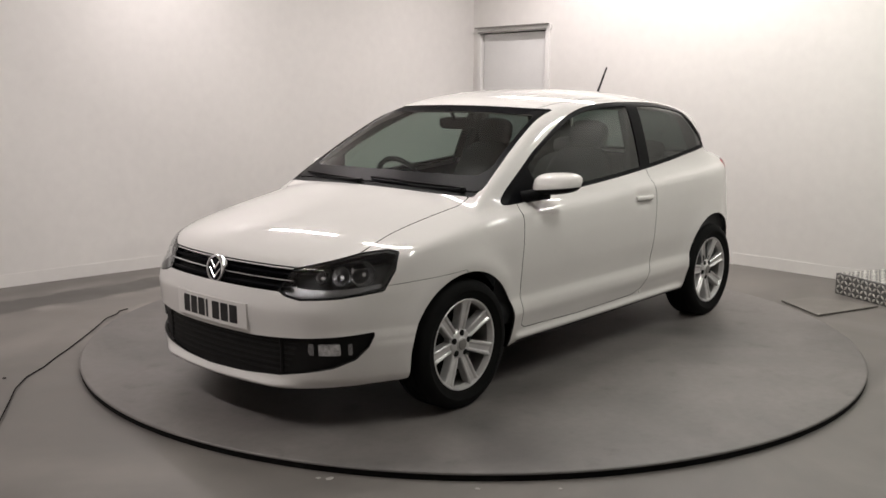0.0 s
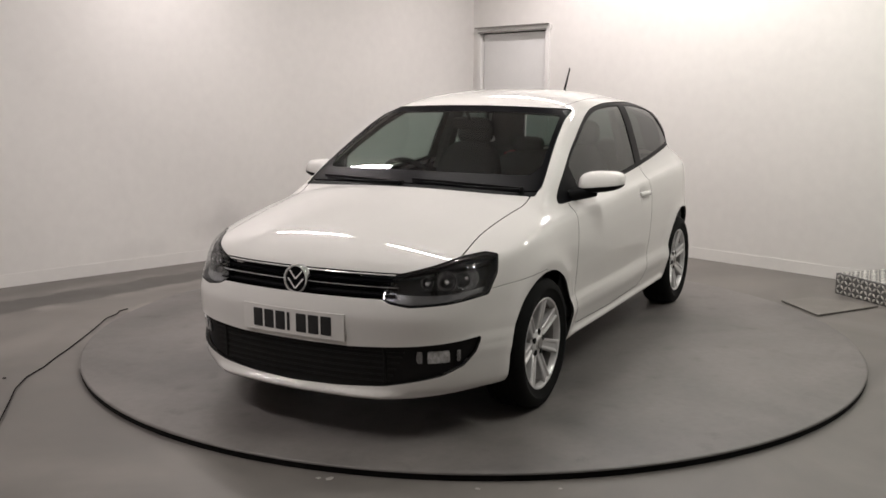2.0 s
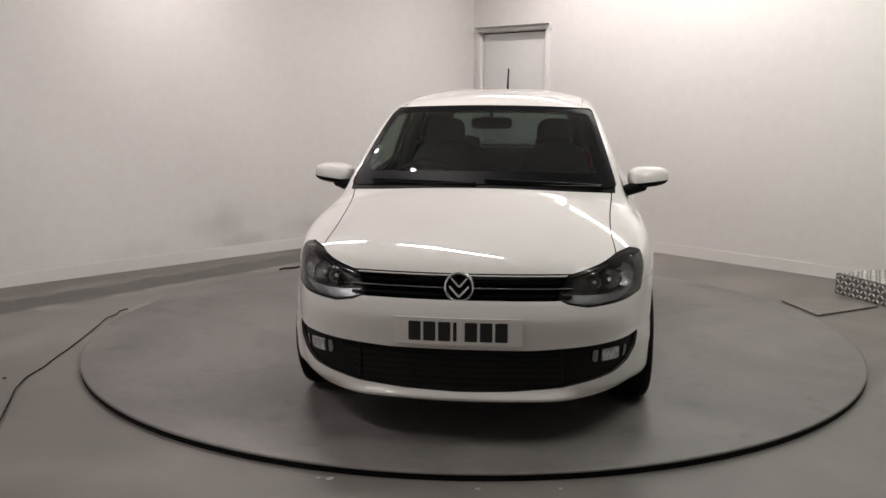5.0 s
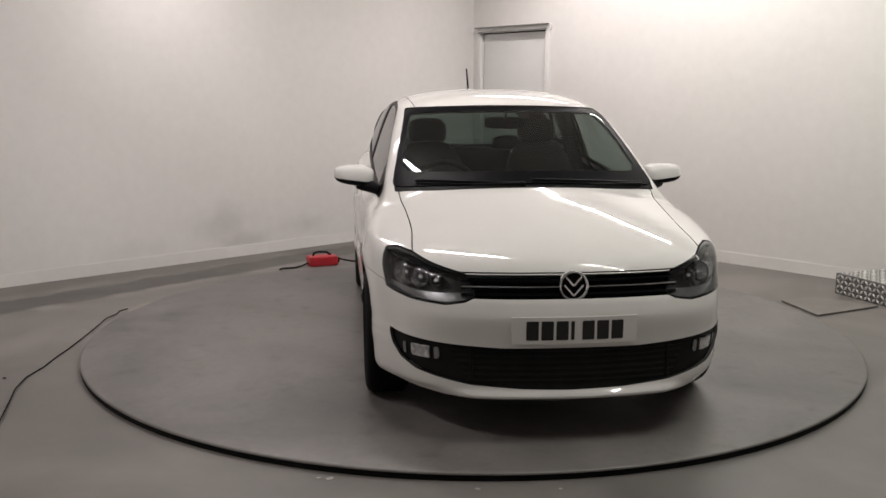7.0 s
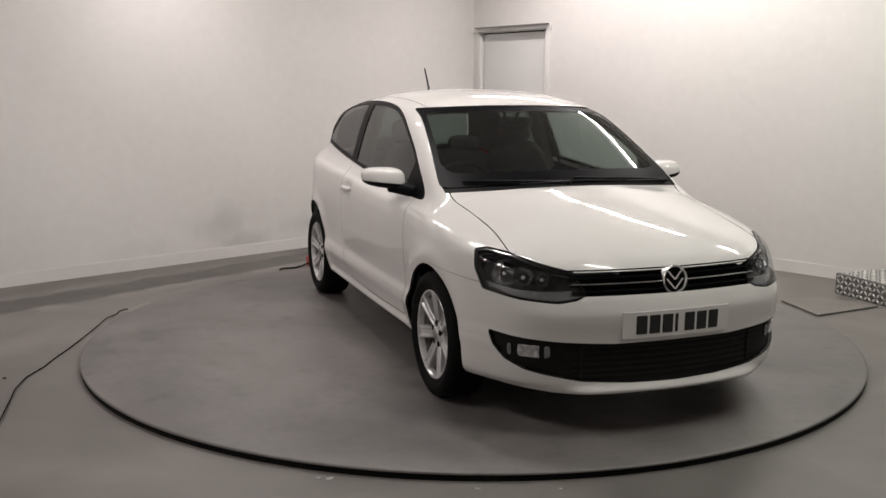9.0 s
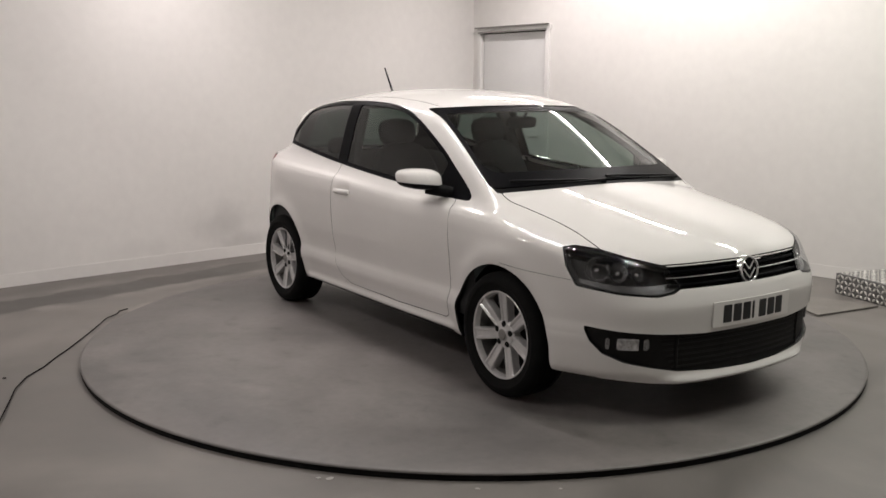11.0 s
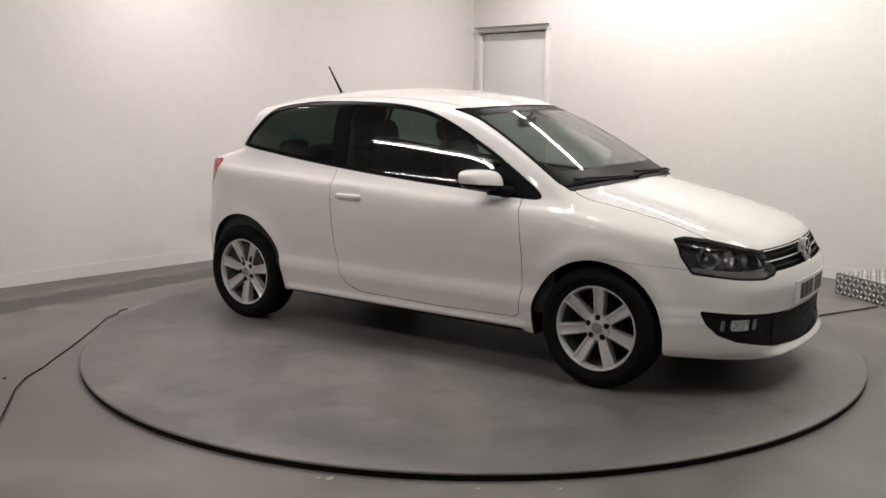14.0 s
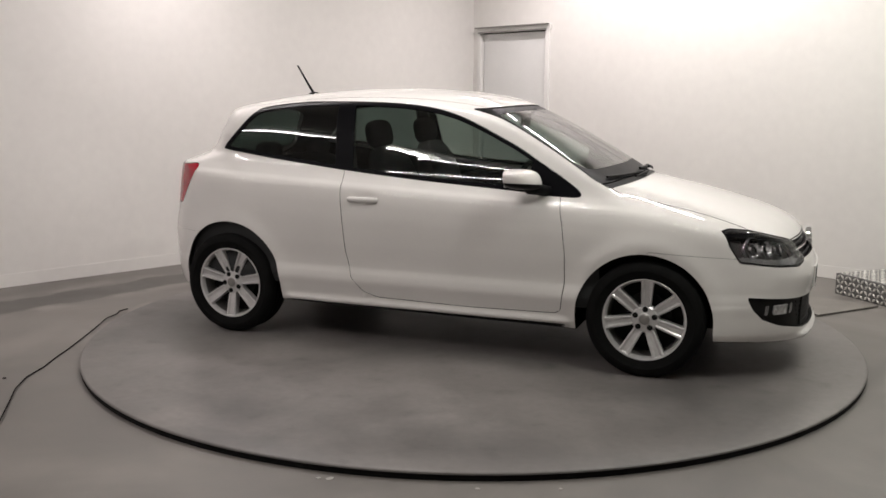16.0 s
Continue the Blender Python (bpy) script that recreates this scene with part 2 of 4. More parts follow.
# ---- mesh helpers ----
def mesh_ob(name, bm, mat, smooth=True, angle=35):
    me = bpy.data.meshes.new(name)
    bmesh.ops.recalc_face_normals(bm, faces=bm.faces)
    bm.to_mesh(me)
    bm.free()
    if smooth:
        me.shade_smooth()
        me.set_sharp_from_angle(angle=radians(angle))
    me.materials.append(mat)
    return new(name, me)


def part(name, bm, mat, parent, label="", smooth=True, angle=35):
    ob = mesh_ob(name, bm, mat, smooth, angle)
    ob.parent = parent
    return tagged(ob, label)


def box(sx, sy, sz, m=None, bevel=0.0, segs=2, bm=None):
    bm = bm or bmesh.new()
    made = bmesh.ops.create_cube(bm, size=1.0, matrix=(m or Matrix()) @ Matrix.Diagonal((sx, sy, sz, 1)))
    if bevel:
        vs = set(made["verts"])
        bmesh.ops.bevel(bm, geom=[e for e in bm.edges if e.verts[0] in vs], offset=bevel, segments=segs, affect="EDGES", profile=0.6)
    return bm


def tube(points, radius, n=8, bm=None, closed=False):
    """A round rod through points; radius a number or one per point."""
    bm = bm or bmesh.new()
    pts = [Vector(q) for q in points]
    rad = radius if isinstance(radius, (list, tuple)) else [radius] * len(pts)
    rings, side = [], None
    for i, q in enumerate(pts):
        a, b = pts[i - 1 if (i or closed) else 0], pts[(i + 1) % len(pts) if (i + 1 < len(pts) or closed) else i]
        d = (b - a).normalized()
        side = (side - d * side.dot(d)).normalized() if side else d.orthogonal().normalized()
        up = d.cross(side)
        rings.append([bm.verts.new(q + (side * math.cos(w) + up * math.sin(w)) * rad[i]) for w in (2 * math.pi * k / n for k in range(n))])
    pairs = list(zip(rings, rings[1:])) + ([(rings[-1], rings[0])] if closed else [])
    for r0, r1 in pairs:
        for k in range(n):
            bm.faces.new((r0[k], r0[(k + 1) % n], r1[(k + 1) % n], r1[k]))
    if not closed:
        bm.faces.new(rings[0][::-1])
        bm.faces.new(rings[-1])
    return bm


def lathe(profile, n=48, bm=None, m=None, closed=False):
    """Turn (radius, along) round the local y axis."""
    bm = bm or bmesh.new()
    m = m or Matrix()
    rings = []
    for r, a in profile:
        rings.append([bm.verts.new(m @ Vector((r * math.cos(w), a, r * math.sin(w)))) for w in (2 * math.pi * k / n for k in range(n))])
    for r0, r1 in list(zip(rings, rings[1:])) + ([(rings[-1], rings[0])] if closed else []):
        for k in range(n):
            bm.faces.new((r0[k], r0[(k + 1) % n], r1[(k + 1) % n], r1[k]))
    if not closed:
        for ring, (r, a) in ((rings[0], profile[0]), (rings[-1], profile[-1])):
            if r > 1e-4:
                bm.faces.new(ring)
    return bm


def slab(outline, depth, m=None, bm=None):
    """A flat outline in local x, z, extruded along local y."""
    bm = bm or bmesh.new()
    m = m or Matrix()
    a = [bm.verts.new(m @ Vector((x, 0, z))) for x, z in outline]
    b = [bm.verts.new(m @ Vector((x, depth, z))) for x, z in outline]
    bm.faces.new(a)
    bm.faces.new(b[::-1])
    for k in range(len(a)):
        j = (k + 1) % len(a)
        bm.faces.new((a[k], a[j], b[j], b[k]))
    return bm


# ---- the room ----
ROOM = Matrix.Rotation(radians(-45), 4, "Z")


def room_box(name, u0, u1, v0, v1, z0, z1, mat, label, category="wall"):
    m = ROOM @ pose((u0 + u1) / 2, (v0 + v1) / 2, (z0 + z1) / 2)
    ob = mesh_ob(name, box(u1 - u0, v1 - v0, z1 - z0), mat, smooth=False)
    ob.matrix_world = m
    return tagged(ob, label, category, kind="structure")


def build_room():
    zf = FLOOR_Z
    room_box("floor", U_LEFT - 0.2, U_RIGHT + 0.2, V_FRONT - 0.2, V_BACK + 0.2, zf - 0.2, zf, CONCRETE, "worn grey painted concrete workshop floor with stains", "floor")
    room_box("ceiling", U_LEFT - 0.2, U_RIGHT + 0.2, V_FRONT - 0.2, V_BACK + 0.2, CEIL_Z, CEIL_Z + 0.15, CEIL, "plain off-white painted ceiling", "ceiling")
    room_box("wall_left", U_LEFT - 0.2, U_LEFT, V_FRONT - 0.2, V_BACK + 0.2, zf, CEIL_Z, SCUFFED, "smooth white painted wall with scuffed foot")
    room_box("wall_right", U_RIGHT, U_RIGHT + 0.2, V_FRONT - 0.2, V_BACK + 0.2, zf, CEIL_Z, WALL, "smooth white painted wall")
    room_box("wall_front", U_LEFT, U_RIGHT, V_FRONT - 0.2, V_FRONT, zf, CEIL_Z, WALL, "smooth white painted wall")
    # door wall with its opening
    d0, d1, dh = -3.185, -2.262, 2.072
    bm = box(d0 - U_LEFT, 0.2, dh - zf, pose((d0 + U_LEFT) / 2, 0, (dh + zf) / 2))
    box(U_RIGHT - d1, 0.2, dh - zf, pose((U_RIGHT + d1) / 2, 0, (dh + zf) / 2), bm=bm)
    box(U_RIGHT - U_LEFT, 0.2, CEIL_Z - dh, pose((U_RIGHT + U_LEFT) / 2, 0, (CEIL_Z + dh) / 2), bm=bm)
    wall = mesh_ob("wall_door", bm, WALL, smooth=False)
    wall.matrix_world = ROOM @ pose(0, V_BACK + 0.1, 0)
    tagged(wall, "smooth white painted wall with a doorway by the corner", "wall", kind="structure")
    room_box("wall_behind_door", d0 - 0.3, d1 + 0.3, V_BACK + 0.2, V_BACK + 0.3, zf, dh + 0.2, WALL, "plain wall closing the doorway")
    # baseboards
    for name, args in (("baseboard_left", (U_LEFT, U_LEFT + 0.004, V_FRONT, V_BACK - 0.004)), ("baseboard_door", (d1 + 0.06, U_RIGHT, V_BACK - 0.004, V_BACK))):
        room_box(name, *args, zf, zf + 0.10, WALL, "low white painted skirting along the wall", "baseboard")
    # door
    door = tagged(new("door_1"), "closed plain pale grey flush door in a white frame", "door", kind="structure")
    door.matrix_world = ROOM @ pose((d0 + d1) / 2, V_BACK, zf)
    w, h = d1 - d0, dh - zf
    part("door_leaf", box(w - 0.03, 0.045, h - 0.02, pose(0, 0.045, h / 2 - 0.005), 0.004), DOOR, door)
    for sx in (-1, 1):
        part("door_jamb", box(0.05, 0.10, h, pose(sx * (w / 2 + 0.018), 0.025, h / 2), 0.004), TRIM, door)
    part("door_head", box(w + 0.12, 0.10, 0.045, pose(0, 0.022, h + 0.022), 0.004), TRIM, door)
    # two dark strips stand in for the architrave's shadow lines
    part("head_shadow_strip", box(w + 0.02, 0.02, 0.014, pose(0, -0.040, h + 0.0)), STEEL, door, "dark strip standing for the shadow along the door head")
    part("upper_shadow_strip", box(w + 0.10, 0.03, 0.014, pose(0, -0.045, h + 0.05)), STEEL, door, "dark strip standing for the shadow over the door head")
    part("door_handle", tube([(0.36, 0.05, 1.02), (0.36, -0.005, 1.02), (0.25, -0.005, 1.02)], 0.009), STEEL, door, "plain metal lever handle")


def build_tubes():
    first = None
    for u2, v2 in TUBES:
        # s = x - y and x + y of the tube's middle
        m = ROOM @ pose(u2 / 1.4142, v2 / 1.4142, CEIL_Z)
        if first is None:
            first = tagged(new("ceiling_light"), "white fluorescent batten with one bare glowing tube", "ceiling light", "ceiling lights")
            first.matrix_world = m
            part("batten", box(1.56, 0.07, 0.06, pose(0, 0, -0.031), 0.008), TRIM, first)
            part("tube", lathe([(0.013, -0.75), (0.019, -0.745), (0.019, 0.745), (0.013, 0.75)], 14, m=pose(0, 0, -0.105, 0, 0, 90)), TUBE, first, "glowing white fluorescent tube")
            for sx in (-1, 1):
                part("tube_holder", box(0.025, 0.04, 0.07, pose(sx * 0.765, 0, -0.092), 0.004), TRIM, first)
        else:
            copy_thing(first, m)
        lamp = bpy.data.lights.new("tube_light", "AREA")
        lamp.shape, lamp.size, lamp.size_y, lamp.energy, lamp.color = "RECTANGLE", 1.5, 0.05, TUBE_WATTS * (0.93 if u2 < -1 else 1.12 if u2 > 2 else 1.0), (1.0, 0.900, 0.905) if u2 < -1 else (0.97, 0.970, 0.900) if u2 > 2 else (1.0, 0.945, 0.915)
        lo = new("tube_light", lamp)
        lo.matrix_world = m @ pose(0, 0, -0.13)


def build_turntable():
    table = tagged(new("turntable"), "round grey painted car turntable with a dark edge", "turntable")
    prof = [(0.0, 0.0)] + [(r, 0.0) for r in np.linspace(0.15, TABLE_R - 0.012, 14)] + [(TABLE_R - 0.003, -0.002), (TABLE_R, -0.006), (TABLE_R, -0.010)]
    part("deck", lathe([(r, a) for r, a in prof], 144, m=Matrix.Rotation(radians(90), 4, "X")), DISC, table, angle=60)
    part("edge_band", lathe([(TABLE_R - 0.012, -0.0102), (TABLE_R - 0.004, -0.0102), (TABLE_R - 0.002, -0.034), (TABLE_R - 0.012, -0.0345)], 144, m=Matrix.Rotation(radians(90), 4, "X"), closed=True), RUBBER, table, "black rubber band round the edge")
    return table


build_room()
build_tubes()
TABLE = build_turntable()


# ---- the car's skin ----
def curve(v, xs, ys):
    """Smooth monotone interpolation through a few stations."""
    xs, ys = np.array(xs, float), np.array(ys, float)
    h, d = np.diff(xs), np.diff(ys) / np.diff(xs)
    m = np.empty(len(xs))
    m[0], m[-1] = d[0], d[-1]
    with np.errstate(divide="ignore", invalid="ignore"):
        inner = 3 * (h[1:] + h[:-1]) / ((2 * h[1:] + h[:-1]) / d[:-1] + (h[1:] + 2 * h[:-1]) / d[1:])
    m[1:-1] = np.where(d[:-1] * d[1:] > 0, inner, 0)
    v = np.clip(v, xs[0], xs[-1])
    i = np.clip(np.searchsorted(xs, v) - 1, 0, len(xs) - 2)
    s = (v - xs[i]) / h[i]
    return ((1 + 2 * s) * (1 - s) ** 2 * ys[i] + s * (1 - s) ** 2 * h[i] * m[i]
            + s * s * (3 - 2 * s) * ys[i + 1] + s * s * (s - 1) * h[i] * m[i + 1])


def smax(a, b, k):
    return 0.5 * (a + b + np.sqrt((a - b) ** 2 + k * k))


def smin(a, b, k):
    return 0.5 * (a + b - np.sqrt((a - b) ** 2 + k * k))


def belt(x):
    return 0.930 + 0.0835 * (0.878 - x)


def car_field(p):
    """Signed field of the car's outer skin: below zero inside. x forward, y to its left, z up from the tyres' foot."""
    x, y, z = p[:, 0], p[:, 1], p[:, 2]
    ay = np.sqrt(y * y + 1e-6)
    # flanks: upright profile and plan taper
    side = curve(z - 0.0835 * np.clip(0.3 - x, -0.8, 2.0) * np.clip((z - 0.6) / 0.3, 0, 1) * 0.6,
                 [0.10, 0.19, 0.235, 0.26, 0.285, 0.33, 0.385, 0.41, 0.46, 0.60, 0.70, 0.78, 0.845, 0.87, 0.90, 0.95, 1.05, 1.2, 1.36, 1.5],
                 [0.735, 0.772, 0.790, 0.799, 0.807, 0.819, 0.832, 0.830, 0.819, 0.830, 0.832, 0.827, 0.814, 0.802, 0.772, 0.739, 0.705, 0.652, 0.585, 0.51])
    side += curve(x, [-1.95, -1.8, -1.6, -1.235, -0.6, 0.2, 0.85, 1.235, 1.5, 1.75, 1.95, 2.1],
                  [-0.115, -0.08, -0.04, -0.006, 0, 0, -0.006, 0, -0.020, -0.082, -0.15, -0.22])
    side += 0.022 * np.exp(-((z - 0.247) / 0.022) ** 2) / (1 + np.exp((np.abs(x) - 0.84) / 0.012))
    # flared arches
    for c in (1.235, -1.235):
        r = np.sqrt((x - c) ** 2 + (z - 0.31) ** 2)
        side += 0.014 * np.exp(-((r - 0.36) / 0.06) ** 2)
    side -= 0.015 * np.exp(-((x + 0.335) / 0.072) ** 4 - ((z - 0.838) / 0.040) ** 2)
    side += 0.011 * np.exp(-((z - 0.47) / 0.07) ** 2) * np.clip((x - 1.22) / 0.1, 0, 1)
    # the bumper's corners stay broad down to the chin
    side += 0.034 * np.clip((0.40 - z) / 0.16, 0, 1) * np.clip((x - 1.28) / 0.25, 0, 1) * np.clip((1.88 - x) / 0.25, 0, 1)
    f_side = ay - side
    nose = curve(z, [0.12, 0.18, 0.24, 0.32, 0.42, 0.52, 0.58, 0.64, 0.70, 0.76, 0.9],
                 [1.975, 2.015, 2.032, 2.030, 2.035, 2.045, 2.03, 1.995, 1.965, 1.93, 1.78])
    # the chin juts out as a lip, flat across the middle with swept corners
    lip = np.exp(-((z - 0.200) / np.where(z > 0.2, 0.021, 0.03)) ** 2)
    corner = 0.5 * (ay - 0.41 + np.sqrt((ay - 0.41) ** 2 + 0.0006))
    f_nose = x - (nose + lip * (0.034 - 0.34 * corner) - 0.20 * y ** 2 - 0.55 * y ** 6)
    tail = curve(z, [0.15, 0.22, 0.35, 0.55, 0.75, 0.93, 1.0, 1.09, 1.2, 1.34, 1.5],
                 [-1.78, -1.86, -1.90, -1.915, -1.885, -1.86, -1.845, -1.73, -1.66, -1.58, -1.50])
    step = np.clip((z - 0.99) / 0.09, 0, 1)
    step = step * step * (3 - 2 * step)
    bow = (0.31 * y ** 2 + 0.70 * y ** 6) * (1 - step) + 0.80 * y ** 2 * step
    f_tail = (tail + bow - x) / (1 + 0.6 * step * ay)
    hood = curve(x, [0.5, 0.95, 1.1, 1.25, 1.5, 1.75, 1.9, 2.0, 2.1], [1.0, 0.985, 0.968, 0.94, 0.885, 0.815, 0.755, 0.70, 0.63])
    f_hood = z - (hood - 0.06 * (y / 0.7) ** 2 - 0.02 * (y / 0.7) ** 4)
    roof = 1.462 - np.where(x > -0.35, 0.130, 0.085) * (x + 0.35) ** 2 - 0.10 * y ** 2 - 0.38 * y ** 4
    f_roof = z - roof
    dz = z - 0.97
    f_wind = (x - (1.09 - 1.60 * dz - 0.55 * dz * np.abs(dz) - 0.26 * y ** 2)) * 0.53
    cabin = smax(smax(f_roof, f_wind, 0.03), z - 2, 0.01)
    top = smin(f_hood, cabin, 0.012)
    f = smax(f_side, f_nose, 0.10)
    f = smax(f, f_tail, np.clip(0.07 - 0.25 * (z - 1.02), 0.03, 0.07))
    f = smax(f, top, 0.035)
    floor = curve(x, [-1.9, -1.6, -0.9, 0.9, 1.35, 1.6, 2.0], [0.28, 0.24, 0.222, 0.205, 0.200, 0.190, 0.178]) + 0.02 * y ** 2 * np.clip((x - 1.2) / 0.3, 0, 1)
    return smax(f, floor - z, 0.012)


def car_normals(p):
    g = np.empty_like(p)
    for k in range(3):
        e = np.zeros(3)
        e[k] = 1e-4
        g[:, k] = (car_field(p + e) - car_field(p - e)) / 2e-4
    return g / np.linalg.norm(g, axis=1)[:, None]


def skin_mesh(step=0.026):
    """Triangles on the zero level of car_field: one vertex a crossed cell, pulled onto the skin, then halved once."""
    lo, hi = np.array([-2.0, -0.95, 0.08]), np.array([2.14, 0.95, 1.54])
    n = np.ceil((hi - lo) / step).astype(int) + 1
    ax = [lo[k] + step * np.arange(n[k]) for k in range(3)]
    g = np.stack(np.meshgrid(*ax, indexing="ij"), -1).reshape(-1, 3)
    val = car_field(g).reshape(n)
    ins = val < 0
    c = sum(ins[i:n[0] - 1 + i, j:n[1] - 1 + j, k:n[2] - 1 + k].astype(int) for i in (0, 1) for j in (0, 1) for k in (0, 1))
    cells = np.argwhere((c > 0) & (c < 8))
    idx = -np.ones(np.array(n) - 1, int)
    idx[tuple(cells.T)] = np.arange(len(cells))
    v = lo + step * (cells + 0.5)
    quads = []
    for axis in range(3):
        b, d = (axis + 1) % 3, (axis + 2) % 3
        s0 = [slice(1, n[k] - 1) for k in range(3)]
        s1 = list(s0)
        s0[axis], s1[axis] = slice(0, n[axis] - 1), slice(1, n[axis])
        cr = np.argwhere(ins[tuple(s0)] != ins[tuple(s1)])
        at = cr + np.array([0 if k == axis else 1 for k in range(3)])
        flip = ins[tuple(at.T)]
        eb, ed = np.eye(3, dtype=int)[b], np.eye(3, dtype=int)[d]
        q = np.stack([idx[tuple((at - w).T)] for w in (eb * 0, eb, eb + ed, ed)], 1)
        q[~flip] = q[~flip][:, ::-1]
        quads.append(q)
    quads = np.concatenate(quads)

    def pull(v, times):
        for _ in range(times):
            f0 = car_field(v)
            e = 1e-4
            gr = np.stack([(car_field(v + np.eye(3)[k] * e) - f0) / e for k in range(3)], 1)
            s = f0 / np.maximum((gr ** 2).sum(1), 0.05)
            v = v - gr * np.clip(s, -0.03, 0.03)[:, None]
        return v
    v = pull(v, 5)
    # even the spacing out
    for _ in range(3):
        acc, cnt = np.zeros_like(v), np.zeros(len(v))
        for k in range(4):
            a, b = quads[:, k], quads[:, (k + 1) % 4]
            np.add.at(acc, a, v[b])
            np.add.at(acc, b, v[a])
            np.add.at(cnt, a, 1)
            np.add.at(cnt, b, 1)
        v = pull(0.5 * v + 0.5 * acc / np.maximum(cnt, 1)[:, None], 2)
    # each quad becomes four
    e = np.sort(np.stack([quads, np.roll(quads, -1, 1)], 2).reshape(-1, 2), 1)
    ue, inv = np.unique(e, axis=0, return_inverse=True)
    inv = inv.reshape(-1, 4) + len(v)
    mid = (v[ue[:, 0]] + v[ue[:, 1]]) / 2
    cen = v[quads].mean(1)
    ci = np.arange(len(quads)) + len(v) + len(mid)
    v = pull(np.concatenate([v, mid, cen]), 3)
    q4 = np.concatenate([np.stack([quads[:, k], inv[:, k], ci, inv[:, k - 1]], 1) for k in range(4)])
    tri = np.concatenate([q4[:, [0, 1, 2]], q4[:, [0, 2, 3]]])
    return v, tri


def keep(v, tri, f):
    """The part of the mesh where f < 0, cut clean along f = 0 and put back on the skin."""
    f = np.where(np.abs(f) < 1e-6, 1e-6, f)
    neg = f[tri] < 0
    k = neg.sum(1)
    whole = tri[k == 3]
    out = [whole]
    part1, part2 = tri[k == 1], tri[k == 2]

    def turned(t, sel):
        r = np.argmax(sel, 1)
        return np.stack([t[np.arange(len(t)), (r + j) % 3] for j in range(3)], 1)
    a = turned(part1, neg[k == 1])
    b = turned(part2, ~neg[k == 2])
    ed = np.concatenate([a[:, [0, 1]], a[:, [0, 2]], b[:, [0, 1]], b[:, [0, 2]]]) if len(a) + len(b) else np.zeros((0, 2), int)
    if len(ed):
        ue, inv = np.unique(np.sort(ed, 1), axis=0, return_inverse=True)
        inv = inv.ravel() + len(v)
        s = f[ue[:, 0]] / (f[ue[:, 0]] - f[ue[:, 1]])
        nv = v[ue[:, 0]] + (v[ue[:, 1]] - v[ue[:, 0]]) * s[:, None]
        v = np.concatenate([v, nv])
        na, nb = len(a), len(b)
        a1, a2, b1, b2 = inv[:na], inv[na:2 * na], inv[2 * na:2 * na + nb], inv[2 * na + nb:]
        out.append(np.stack([a[:, 0], a1, a2], 1))
        out.append(np.stack([b1, b[:, 1], b[:, 2]], 1))
        out.append(np.stack([b1, b[:, 2], b2], 1))
    t = np.concatenate(out)
    used, t = np.unique(t, return_inverse=True)
    return v[used], t.reshape(-1, 3)


def loop_dist(px, pz, outline, fine=6):
    """Signed distance in a plane to a rounded closed outline: below zero inside."""
    o = np.array(outline, float)
    n = len(o)
    s = np.linspace(0, 1, fine, endpoint=False)[:, None]
    pts = []
    for i in range(n):
        p0, p1, p2, p3 = o[i - 1], o[i], o[(i + 1) % n], o[(i + 2) % n]
        pts.append(0.5 * (2 * p1 + (p2 - p0) * s + (2 * p0 - 5 * p1 + 4 * p2 - p3) * s ** 2 + (3 * p1 - p0 - 3 * p2 + p3) * s ** 3))
    return poly_dist(px, pz, np.concatenate(pts))


def poly_dist(px, pz, o):
    o = np.array(o, float)
    best, odd = np.full(len(px), 1e9), np.zeros(len(px), bool)
    for a, b in zip(o, np.roll(o, -1, 0)):
        d = b - a
        s = np.clip(((px - a[0]) * d[0] + (pz - a[1]) * d[1]) / max(d @ d, 1e-12), 0, 1)
        best = np.minimum(best, (px - a[0] - s * d[0]) ** 2 + (pz - a[1] - s * d[1]) ** 2)
        hit = (a[1] > pz) != (b[1] > pz)
        if d[1]:
            odd ^= hit & (px < a[0] + d[0] * (pz - a[1]) / d[1])
    return np.where(odd, -1, 1) * np.sqrt(best)


def skin_part(name, vt, mat, parent, label="", flange=0.014, offset=0.0):
    """A panel on the skin with its true normals and a turned-in edge."""
    v, t = vt
    if len(t) == 0:
        return None
    nrm = car_normals(v)
    v = v + nrm * offset
    e = np.concatenate([t[:, [0, 1]], t[:, [1, 2]], t[:, [2, 0]]])
    u, inv, cnt = np.unique(np.sort(e, 1), axis=0, return_inverse=True, return_counts=True)
    rim = e[cnt[inv.ravel()] == 1]
    vs, ns, faces = [v], [nrm], [t]
    if flange and len(rim):
        a, b = v[rim[:, 0]], v[rim[:, 1]]
        na, nb = nrm[rim[:, 0]], nrm[rim[:, 1]]
        out = np.cross(b - a, na)
        out /= np.maximum(np.linalg.norm(out, axis=1), 1e-9)[:, None]
        k, base = len(rim), len(v)
        ring = np.concatenate([a, b, b - nb * flange, a - na * flange])
        vs.append(ring)
        ns.append(np.tile(out, (4, 1)))
        i = base + np.arange(k)
        faces += [np.stack([i + k, i, i + 2 * k], 1), np.stack([i, i + 3 * k, i + 2 * k], 1)]
    vs, ns, faces = np.concatenate(vs), np.concatenate(ns), np.concatenate(faces)
    me = bpy.data.meshes.new(name)
    me.from_pydata(vs.tolist(), [], faces.tolist())
    me.shade_smooth()
    me.normals_split_custom_set_from_vertices(ns.tolist())
    me.materials.append(mat)
    me.materials.append(GAPSHADE)
    # white panels get dark turned-in edges: the seam's shade is in the colour
    if mat is PAINT:
        me.polygons.foreach_set("material_index", np.where(np.arange(len(faces)) < len(t), 0, 1).astype(np.int32))
    ob = new(name, me)
    ob.parent = parent
    return tagged(ob, label)


